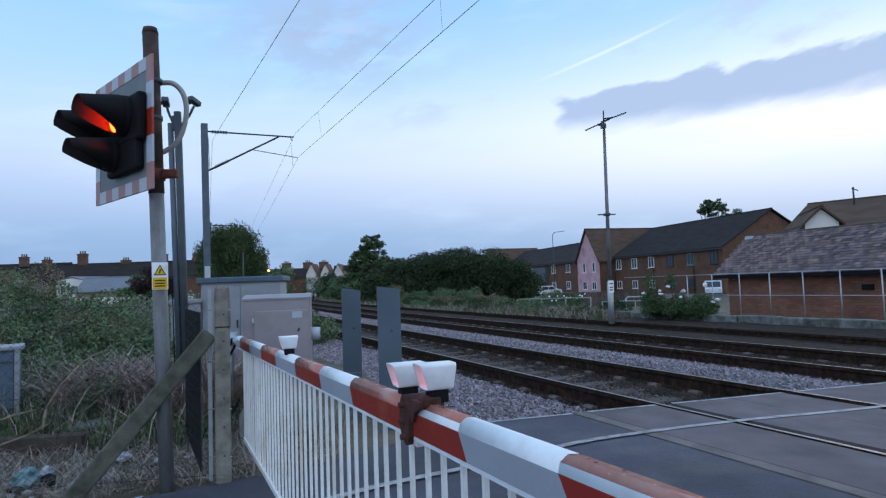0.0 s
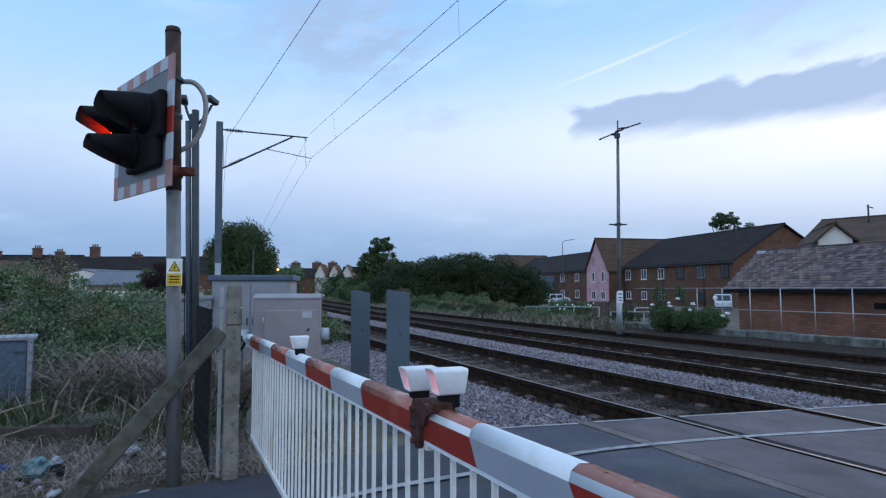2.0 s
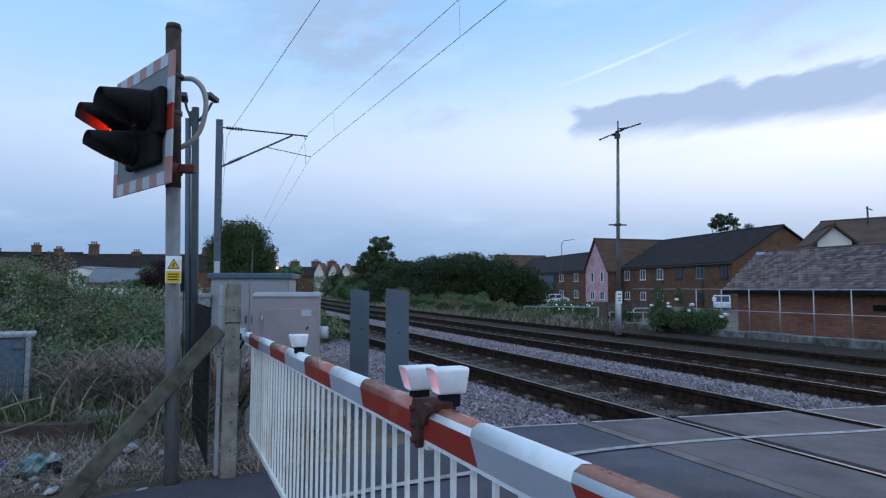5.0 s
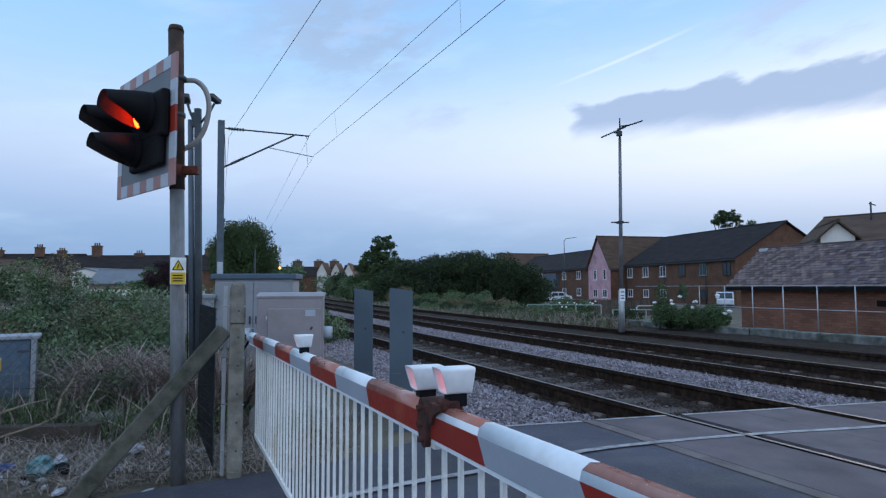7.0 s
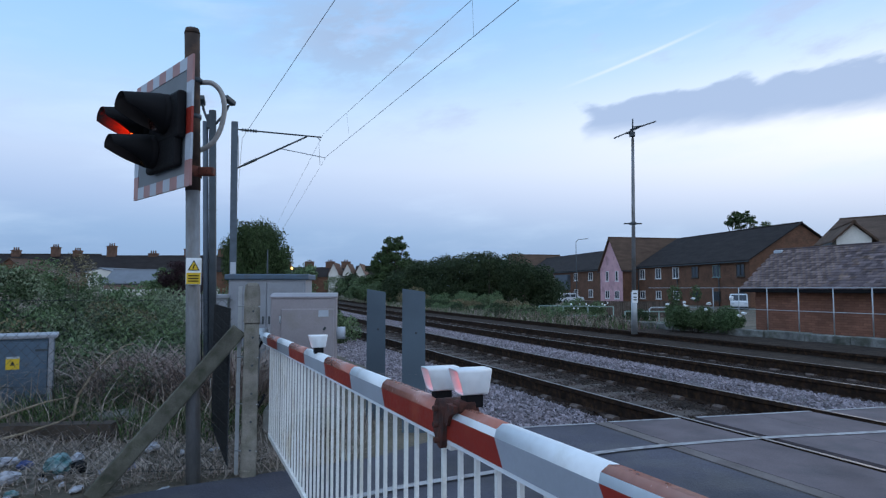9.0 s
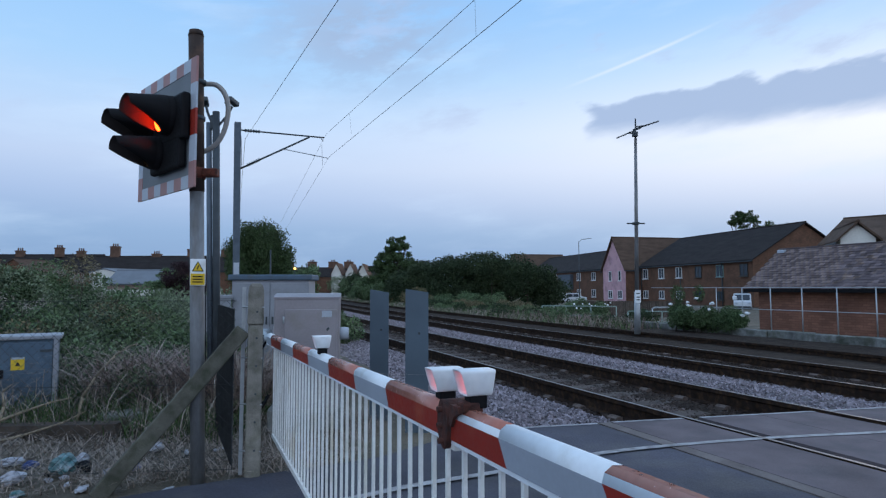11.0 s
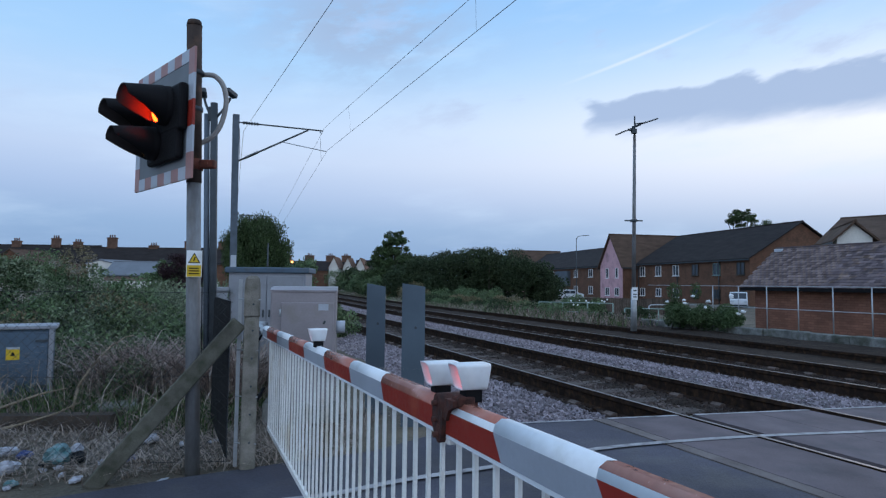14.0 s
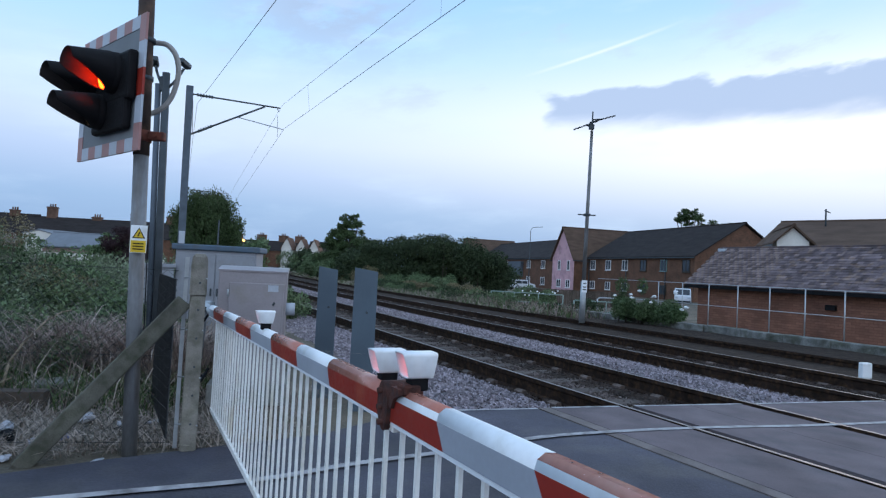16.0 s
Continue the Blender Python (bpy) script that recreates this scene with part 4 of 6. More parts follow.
# ---- overhead line ----
def ole_mast(m, name_label, h=7.6):
    root = empty("overhead_line_mast", m, name_label, "mast", "overhead line masts")
    bm = BM()
    for sx in (-1, 1):
        box(bm, (0, sx * 0.10, h / 2), (0.24, 0.018, h))
    box(bm, (0, 0, h / 2), (0.014, 0.19, h))
    part("column", bm, BLUESTEEL, root)
    bm = BM()
    tube(bm, (0.12, 0, h - 0.28), (3.35, 0, h - 0.30), 0.03, seg=8)
    part("top_tube", bm, DARKSTEEL, root)
    bm = BM()
    tube(bm, (0.12, 0, h - 1.78), (2.75, 0, h - 0.33), 0.035, seg=8)
    part("stay_tube", bm, DARKSTEEL, root)
    for a, b in (((0.25, h - 0.28), (0.85, h - 0.283)), ((0.35, h - 1.65), (0.85, h - 1.375))):
        bm = BM()
        for k in range(6):
            t = (k + 0.5) / 6
            x, z = a[0] + (b[0] - a[0]) * t, a[1] + (b[1] - a[1]) * t
            tube(bm, (x - 0.03, 0, z), (x + 0.03, 0, z), 0.075, 0.05, seg=8)
        part("insulator", bm, DARKSTEEL, root)
    bm = BM()
    tube(bm, (1.75, 0, h - 0.9), (3.5, 0, h - 1.13), 0.018, seg=6)
    tube(bm, (1.75, 0, h - 0.9), (1.55, 0, h - 0.99), 0.018, seg=6)
    tube(bm, (3.2, 0, h - 0.30), (3.3, 0, h - 0.45), 0.02, seg=6)
    part("registration_arm", bm, GALV, root)
    bm = BM()
    box(bm, (0, -0.112, 2.05), (0.2, 0.006, 0.45))
    part("number_plate", bm, PALEWHITE, root, "pale plate with no legible number")
    return root


ole = ole_mast(pose(-7.98, 23.1, -0.1, 0, -0.5, 23), "tall grey overhead line mast with a cantilever arm", 7.68)
ole_mast(pose(-18.2, 53, -0.3, 0, 0, 18), "far grey overhead line mast with a cantilever arm", 7.55)


def wire(name, pts, r, label, sag=0.0):
    cu = bpy.data.curves.new(name, "CURVE")
    cu.dimensions, cu.bevel_depth, cu.bevel_resolution = "3D", r, 1
    sp = cu.splines.new("POLY")
    out = []
    for a, b in zip(pts, pts[1:]):
        a, b = Vector(a), Vector(b)
        for i in range(16):
            t = i / 16
            q = a.lerp(b, t)
            q.z -= sag * 4 * t * (1 - t)
            out.append(q)
    out.append(Vector(pts[-1]))
    sp.points.add(len(out) - 1)
    for p, q in zip(sp.points, out):
        p.co = (*q, 1)
    cu.materials.append(OVERWIRE)
    return tagged(new(name, cu), label, "cable", "overhead wires")


CW0, CW1 = Vector((-4.74, 24.3, 6.50)), Vector((1.27, 9.8, 5.98))
CA0, CA1 = Vector((-4.87, 24.3, 7.43)), Vector((0.56, 11.5, 6.80))
wire("contact_wire", [(-14.6, 54, 6.0), CW0, CW1, CW1 + (CW1 - CW0) * 1.6], 0.0065, "thin dark contact wire over the near track")
wire("catenary_wire", [(-14.79, 54, 7.05), CA0, CA1, CA1 + (CA1 - CA0) * 1.6], 0.0060, "thin dark catenary wire over the near track")
wire("feeder_wire", [(-18.2, 53, 6.9), (-7.75, 23.1, 6.95), (-2.02, 11.0, 6.54), (3.0, 1.0, 6.2)], 0.0075, "dark feeder cable along the mast side")
for k in (0.28, 1.0):
    a, b = CA0.lerp(CA1, k), CW0.lerp(CW1, k * 0.885)
    wire("dropper", [a, b], 0.003, "thin dropper between the overhead wires")
wire("dropper", [(-5.35, 25.8, 7.35), (-5.3, 25.8, 6.45)], 0.007, "thin dropper between the overhead wires")
wire("stay_wire", [(-7.9, 23.08, 7.05), (-7.85, 23.08, 5.8)], 0.012, "short stay cable on the mast")


# ---- aerial mast across the tracks ----
def build_aerial():
    root = empty("aerial_mast", pose(5.2, 16.7, -0.05, 0, 0.3, 0), "slim grey mast with two aerials and a crossbar", "mast")
    bm = BM()
    tube(bm, (0, 0, 0), (0, 0, 1.15), 0.085, 0.075, 14)
    part("lower_tube", bm, GALV, root)
    bm = BM()
    tube(bm, (0, 0, 1.15), (0.03, 0, 5.4), 0.058, 0.04, 12)
    part("upper_tube", bm, POSTGREY, root)
    bm = BM()
    tube(bm, (0.03, 0, 5.4), (0.035, 0, 5.95), 0.025, 0.02, 8)
    part("tip", bm, DARKSTEEL, root)
    bm = BM()
    box(bm, (0, 0, 3.02), (0.5, 0.05, 0.035), bevel=0.008)
    box(bm, (0, 0, 3.02), (0.16, 0.16, 0.07), bevel=0.008)
    part("crossbar", bm, DARKSTEEL, root)
    for z, ang, cx in ((5.55, 14, -0.15), (5.76, 9, 0.32)):
        bm = BM()
        r = Matrix.Rotation(radians(-20), 3, "Z") @ Matrix.Rotation(radians(-ang - 6), 3, "Y")
        ax = r @ Vector((1, 0, 0))
        c = Vector((cx, 0, z + 0.0))
        tube(bm, c - ax * 0.36, c + ax * 0.36, 0.018, seg=8)
        for k in range(-3, 4):
            q = c + ax * (k * 0.1)
            tube(bm, q - Vector((0.02, 0.12, 0)), q + Vector((0.02, 0.12, 0)), 0.008, seg=5)
        tube(bm, c, (0.035, 0, z - 0.04), 0.02, seg=6)
        part("aerial", bm, DARKSTEEL, root)
    bm = BM()
    box(bm, (0.0, -0.05, 5.50), (0.14, 0.1, 0.14), bevel=0.01)
    part("clamp_box", bm, DARKSTEEL, root)
    bm = BM()
    box(bm, (0, -0.09, 1.02), (0.15, 0.012, 0.34))
    pl = part("notice_plate", bm, WHITE, root, "white notice plate")
    for z in (0.93, 1.0, 1.1):
        bm = BM()
        box(bm, (0, -0.098, z), (0.09, 0.004, 0.03))
        part("text_bar", bm, DARKSTEEL, pl)


build_aerial()

# ---- buildings ----
def brick_material(name, c1, c2, mortar, scale=1.0, run=(1.0, 1.0, 0.0)):
    mat = material(name, c1, 0.9, vary=0.2, scale=0.8, fine=30, bump=0.1, second=c2, second_scale=2.0)
    nt = mat.node_tree
    bsdf = nt.nodes["Principled BSDF"]
    src = bsdf.inputs["Base Color"].links[0].from_socket
    tc = nt.nodes.new("ShaderNodeTexCoord")
    br = nt.nodes.new("ShaderNodeTexBrick")
    sep = nt.nodes.new("ShaderNodeSeparateXYZ")
    nt.links.new(tc.outputs["Object"], sep.inputs[0])
    along = nt.nodes.new("ShaderNodeVectorMath")
    along.operation = "DOT_PRODUCT"
    nt.links.new(tc.outputs["Object"], along.inputs[0])
    along.inputs[1].default_value = run
    cb = nt.nodes.new("ShaderNodeCombineXYZ")
    nt.links.new(along.outputs["Value"], cb.inputs[0]), nt.links.new(sep.outputs[2], cb.inputs[1])
    nt.links.new(cb.outputs[0], br.inputs["Vector"])
    br.inputs["Scale"].default_value = 1.0
    br.inputs["Brick Width"].default_value, br.inputs["Row Height"].default_value = 0.225 * scale, 0.075 * scale
    br.inputs["Mortar Size"].default_value = 0.006 * scale
    br.inputs["Color1"].default_value, br.inputs["Color2"].default_value = (1, 1, 1, 1), (0.72, 0.7, 0.7, 1)
    br.inputs["Mortar"].default_value = (*mortar, 1)
    mul = nt.nodes.new("ShaderNodeMix")
    mul.data_type, mul.blend_type = "RGBA", "MULTIPLY"
    mul.inputs[0].default_value = 1
    nt.links.new(src, mul.inputs[6]), nt.links.new(br.outputs["Color"], mul.inputs[7])
    nt.links.new(mul.outputs[2], bsdf.inputs["Base Color"])
    return mat


BRICK = brick_material("brown_brick", (0.165, 0.085, 0.055), (0.125, 0.068, 0.045), (0.8, 0.8, 0.8), run=(1.189, -0.765, 0))
BRICKRED = brick_material("orange_brick", (0.27, 0.125, 0.085), (0.21, 0.10, 0.072), (0.60, 0.60, 0.60), run=(1.293, -0.573, 0))
PINK = material("pink_render", (0.60, 0.36, 0.40), 0.85, vary=0.08, scale=0.6, fine=12, bump=0.1, second=(0.40, 0.24, 0.27), second_scale=1.2)
SLATE = material("dark_slate_roof", (0.032, 0.027, 0.027), 0.95, spec=0.15, vary=0.25, scale=0.7, fine=8, bump=0.5, bump_dist=0.05, stretch=(1, 1, 4))
BROWNROOF = material("brown_tile_roof", (0.10, 0.066, 0.05), 0.95, spec=0.15, vary=0.25, scale=0.7, fine=8, bump=0.5, bump_dist=0.05, stretch=(1, 1, 4))
CREAM = material("cream_render", (0.66, 0.65, 0.62), 0.85, vary=0.1, scale=0.5, fine=10, bump=0.1)
FRAME = material("window_frame_white", (0.75, 0.76, 0.78), 0.5, vary=0.04, bump=0)
GLASS = material("window_glass", (0.05, 0.06, 0.075), 0.08, vary=0.1, scale=0.7, bump=0)
GREENGREY = material("lead_grey_roof", (0.17, 0.19, 0.22), 0.7, vary=0.12, scale=0.8, fine=9, bump=0.2)
TERRACOTTA = material("chimney_brick", (0.13, 0.075, 0.055), 0.9, vary=0.25, scale=2, fine=20)


DARKFRAME = material("window_frame_dark", (0.05, 0.045, 0.04), 0.6, vary=0.1, bump=0)
TEALFRAME = material("window_frame_teal", (0.16, 0.25, 0.25), 0.6, vary=0.1, bump=0)


def window(parent, c, right, w, h, out, bars=1, frame_mat=FRAME):
    """A framed window on a wall: c its centre, right along the wall, out its normal."""
    up = Vector((0, 0, 1))
    rot = Matrix((right, -out, up)).transposed().to_4x4()
    bm = BM()
    t = 0.07
    for sx, sz, ww, hh in ((0, h / 2 - t / 2, w, t), (0, -h / 2 + t / 2, w, t), (-w / 2 + t / 2, 0, t, h - 2 * t), (w / 2 - t / 2, 0, t, h - 2 * t)):
        box(bm, (sx, -0.03, sz), (ww, 0.10, hh))
    for i in range(bars):
        box(bm, (-w / 2 + w * (i + 1) / (bars + 1), -0.03, 0), (t * 0.8, 0.09, h - 2 * t))
    win = part("window", bm, frame_mat, parent)
    win.matrix_basis = Matrix.Translation(c) @ rot
    bm = BM()
    box(bm, (0, 0.0, 0), (w - 1.5 * t, 0.06, h - 1.5 * t))
    part("pane", bm, GLASS, win)
    bm = BM()
    box(bm, (0, -0.06, -h / 2 - 0.05), (w + 0.16, 0.2, 0.08))
    part("sill", bm, frame_mat, win)
    return win


def gabled(name, p0, along, across, length, depth, zb, ze, zr, wall, roof, label, category="house", over=0.35, gable=None):
    """A block with a pitched roof; p0: a corner, along: the ridge's direction, across: the depth's."""
    root = empty(name, Matrix.Translation((p0[0], p0[1], 0)), label, category)
    A, C = Vector(along).normalized(), Vector(across).normalized()
    up = Vector((0, 0, 1))
    bm = BM()
    q = [Vector((0, 0, zb)), C * depth + up * zb, C * depth + up * ze, C * depth / 2 + up * zr, up * ze]
    prism(bm, q, A * length)
    part("wall", bm, wall, root)
    sl = (zr - ze) / (depth / 2)
    for k, s in ((0, 1), (1, -1)):
        bm = BM()
        base = Vector((0, 0, 0)) if k == 0 else C * depth
        e0 = base - C * s * over + up * (ze - sl * over + 0.05)
        r0 = C * depth / 2 + up * (zr + 0.06)
        th = up * 0.14
        prism(bm, [e0 - A * over, r0 - A * over, r0 - A * over + th, e0 - A * over + th], A * (length + 2 * over))
        part("roof", bm, roof, root)
        bm = BM()
        g = base - C * s * (over + 0.04) + up * (ze - sl * over)
        box(bm, g + A * length / 2, (length + 2 * over, 0.1, 0.12), Matrix((A, Vector((-A.y, A.x, 0)), up)).transposed())
        part("gutter", bm, DARKSTEEL, root)
    bm = BM()
    tube(bm, C * depth / 2 + up * (zr + 0.17) - A * over, C * depth / 2 + up * (zr + 0.17) + A * (length + over), 0.12, seg=6)
    part("ridge", bm, roof, root)
    return root


UB = Vector((0.212, -0.977, 0))     # along the brick terrace, towards the crossing
VB = Vector((0.977, 0.212, 0))
GZ = -0.95


def right_terrace():
    L = Vector((28.7, 90.0, 0))
    t = gabled("brick_terrace", L, UB, VB, 23.5, 13.4, GZ, 4.35, 8.4, BRICK, SLATE, "two-storey brown brick terrace with a dark slate roof")
    for i in range(6):
        s = 1.35 + 4.15 * i
        window(t, UB * s - VB * 0.02 + Vector((0, 0, 3.2)), UB, 1.3, 1.4, -VB, 1, (FRAME, FRAME, FRAME, DARKFRAME, TEALFRAME, DARKFRAME)[i])
        window(t, UB * s - VB * 0.02 + Vector((0, 0, 0.25)), UB, 1.25, 1.1, -VB, 1, FRAME if i < 3 else DARKFRAME)
    for s in (0.3, 10.0, 18.4):
        bm = BM()
        tube(bm, UB * s - VB * 0.1 + Vector((0, 0, GZ)), UB * s - VB * 0.1 + Vector((0, 0, 4.3)), 0.06, seg=6)
        part("downpipe", bm, DARKSTEEL, t)
    p1 = L - VB * 2.5
    k = gabled("pink_gabled_house", p1, VB, -UB, 14.5, 7.0, GZ, 4.15, 8.75, PINK, BROWNROOF, "pink rendered gable house with a brown tiled roof")
    side = BM()
    prism(side, [UB * 0.03 + VB * 0.04 + Vector((0, 0, GZ)), UB * 0.03 + VB * 2.9 + Vector((0, 0, GZ)), UB * 0.03 + VB * 2.9 + Vector((0, 0, 4.1)), UB * 0.03 + VB * 0.04 + Vector((0, 0, 4.1))], UB * 0.05)
    part("side_wall", side, BRICK, k, "brown brick side wall")
    for s in (1.6, 4.6):
        window(k, -UB * s - VB * 0.02 + Vector((0, 0, 3.0)), UB, 0.8, 1.5, -VB, 0)
        window(k, -UB * s - VB * 0.02 + Vector((0, 0, 0.2)), UB, 1.3, 1.2, -VB, 1)
    far = L - UB * 10.5
    f = gabled("far_brick_terrace", far - UB * 42, UB, VB, 41.5, 13.0, GZ, 4.35, 7.9, BRICK, SLATE, "far brown brick terrace with a dark roof")
    for s in (4, 8, 12, 16, 20, 31, 37):
        window(f, UB * s - VB * 0.02 + Vector((0, 0, 3.2)), UB, 1.5, 1.35, -VB, 1)
        window(f, UB * s - VB * 0.02 + Vector((0, 0, 0.3)), UB, 1.5, 1.3, -VB, 1)
    bm = BM()
    box(bm, UB * 25.5 - VB * 0.3 + Vector((0, 0, 2.3)), (6.0, 0.6, 2.8), Matrix((UB, VB, Vector((0, 0, 1)))).transposed())
    part("recess_cladding", bm, BLUESTEEL, f, "dark blue-grey clad bay")
    e = gabled("end_gable_house", far - UB * 47 - VB * 2.0, VB, UB, 12, 9, GZ, 4.4, 8.8, PINK, BROWNROOF, "far gabled house with a brown roof")


right_terrace()


def big_house():
    h = gabled("brown_roofed_house", (26.1, 42.0, 0), (0.66, -0.75, 0), (0.75, 0.66, 0), 16, 11, GZ, 4.1, 6.2, BRICK, BROWNROOF, "large house with brown tiled roofs behind the kiosk")
    g = gabled("white_gabled_wing", (25.0, 38.65, 0), (0.37, 0.93, 0), (0.93, -0.37, 0), 6, 1.9, GZ, 4.3, 5.2, CREAM, BROWNROOF, "white gabled wing with brown tiled roof", over=0.3)
    bm = BM()
    tube(bm, (0, 0, 5.5), (0, 0, 7.15), 0.06, seg=8)
    tube(bm, (-0.1, 0, 7.05), (0.35, 0, 6.9), 0.04, seg=6)
    r = tagged(part("roof_pole", bm, DARKSTEEL), "thin dark pole standing on the house roof", "pole")
    r.location = (31.2, 42.5, 0)


big_house()

KU = Vector((0.36, -0.933, 0))
KN = Vector((0.933, 0.36, 0))
TILE = material("mottled_tile", (0.135, 0.105, 0.112), 0.9, spec=0.2, vary=0.3, scale=3.0, fine=40, bump=0.3, second=(0.21, 0.14, 0.10), second_at=0.62, random_by=("object", 0.42))
TILEREST = material("mottled_tile_rest", (0.135, 0.105, 0.112), 0.9, spec=0.2, vary=0.3, scale=3.0, fine=40, bump=0.3, second=(0.21, 0.14, 0.10), second_at=0.62, random_by=("island", 0.42))


def build_kiosk():
    k0 = Vector((10.05, 20.6, 0))
    root = empty("brick_kiosk", Matrix.Translation(k0), "low orange brick building with a mottled tiled roof", "building")
    up = Vector((0, 0, 1))
    Lk, dep, ze, zr = 7.6, 3.5, 1.16, 2.5
    bm = BM()
    prism(bm, [KU * 0.28 + KN * 0.3 + up * -1.0, KU * 0.28 + KN * (dep - 0.3) + up * -1.0, KU * 0.28 + KN * (dep - 0.3) + up * ze, KU * 0.28 + KN * dep / 2 + up * (zr - 0.12), KU * 0.28 + KN * 0.3 + up * ze], KU * (Lk - 0.5))
    part("wall", bm, BRICKRED, root)
    for k in (0, 1):
        bm = BM()
        s = 1 if k == 0 else -1
        base = Vector((0, 0, 0)) if k == 0 else KN * dep
        e0, r0 = base + up * (ze - 0.02), KN * dep / 2 + up * zr
        prism(bm, [e0, r0, r0 + up * -0.05, e0 + up * -0.05], KU * Lk)
        roof = part("roof", bm, SLATE, root)
        if k == 0:
            front = roof
    bm = BM()
    box(bm, KU * Lk / 2 + up * (ze - 0.05) + KN * -0.03, (Lk, 0.06, 0.10), Matrix((KU, KN, up)).transposed())
    # black puts the shadow below the eave into the board's colour
    part("fascia", bm, BLACK, root, "fascia board blackened as the eave's shadow")
    bm = BM()
    box(bm, KU * Lk / 2 + up * (zr + 0.03) + KN * dep / 2, (Lk, 0.16, 0.07), Matrix((KU, KN, up)).transposed(), 0.02)
    part("ridge_tiles", bm, TILE, root)
    bm = BM()
    box(bm, KU * 0.15 + KN * (dep / 2 - 0.12) + up * (zr - 0.10), (0.3, 0.22, 0.2), Matrix((KU, KN, up)).transposed(), 0.02)
    part("vent", bm, PALEWHITE, root, "pale roof vent")
    bm = BM()
    box(bm, KU * 4.9 + KN * 0.26 + up * 0.72, (0.3, 0.1, 0.16), Matrix((KU, KN, up)).transposed(), 0.02)
    part("wall_lamp", bm, BLACK, root, "dark wall lamp")
    # tiles on the visible slope
    d = (KN * dep / 2 + up * (zr - ze + 0.02))
    sl = d.length
    d.normalize()
    nn = KU.cross(d)
    if nn.z < 0:
        nn = -nn
    me = bpy.data.meshes.new("tile")
    bm = BM()
    rr = random.Random(3)
    rows, cols, tw = 17, 45, 0.168
    box(bm, (0, 0, 0), (tw - 0.004, sl / rows + 0.05, 0.02))
    for v in bm.verts:
        v.co.z += 0.012 if v.co.y < 0 else 0
    bm.to_mesh(me)
    bm.free()
    me.materials.append(TILE)
    rot = Matrix((KU, d, nn)).transposed().to_4x4()
    rest = BM()
    for r in range(rows):
        for c in range(cols):
            x = (c + 0.5 + (0.5 if r % 2 else 0)) * tw - 0.08
            m = Matrix.Translation(KU * x + d * ((r + 0.5) * sl / rows) + up * ze + nn * (0.02 + rr.uniform(0, 0.010))) @ rot @ pose(0, 0, 0, rr.uniform(-2, 2), rr.uniform(-1, 1), rr.uniform(-1.5, 1.5))
            if c < 17:
                o = new("tile", me)
                o.parent = front
                o.matrix_basis = m
            else:
                rest.from_mesh(me)
                rest.verts.ensure_lookup_table()
                for v in rest.verts[-8:]:
                    v.co = m @ v.co
    tagged(part("tiles", rest, TILEREST, front), kind="stuff")


def build_platform_fence():
    root = empty("wire_fence", Matrix.Identity(4), "galvanised post and rail wire fence in front of the brick building", "fence")
    OF = 14.75
    s0, n, st = 8.1, 9, 0.93
    top, mid = 1.205, 0.60
    def at_(i, z, o=0.0):
        p = U * (13.85 - (i - 0) * st) + NV * (OF + o)
        return Vector((p.x, p.y, z))
    for i in range(n):
        bm = BM()
        tube(bm, at_(i, 0.0), at_(i, top), 0.015, seg=8)
        part("post", bm, GALV, root)
    for z in (top, mid):
        bm = BM()
        tube(bm, at_(-3 if z > 1 else -1, z), at_(n - 1, z), 0.009, seg=6)
        part("rail", bm, GALV, root)
    # kerb
    rb0 = random.Random(4)
    for i in range(14):
        bm = BM()
        a = U * (17.5 - i * 1.15 - 0.57) + NV * 14.45
        box(bm, (a.x + rb0.uniform(-0.02, 0.02), a.y, -0.075 + rb0.uniform(-0.012, 0.012)), (0.34, 1.143, 0.28), Matrix.Rotation(radians(YAW + rb0.uniform(-1, 1)), 3, "Z"), 0.025)
        ob = part("kerb_stone", bm, EDGING)
        tagged(ob, "weathered concrete edging block beside the track", "kerb", "edging blocks")


build_kiosk()
build_platform_fence()


# ---- far houses ----
def chimney(parent, p, h=1.6, w=1.1, pots=3):
    w *= 1.3
    bm = BM()
    box(bm, p + Vector((0, 0, h / 2)), (w, 0.7, h), bevel=0.04)
    box(bm, p + Vector((0, 0, h - 0.15)), (w + 0.16, 0.86, 0.18))
    c = part("chimney", bm, TERRACOTTA, parent)
    for i in range(pots):
        bm = BM()
        x = (i - (pots - 1) / 2) * 0.44
        tube(bm, p + Vector((x, 0, h)), p + Vector((x, 0, h + 0.55)), 0.15, 0.12, 8)
        part("chimney_pot", bm, TERRACOTTA, c)


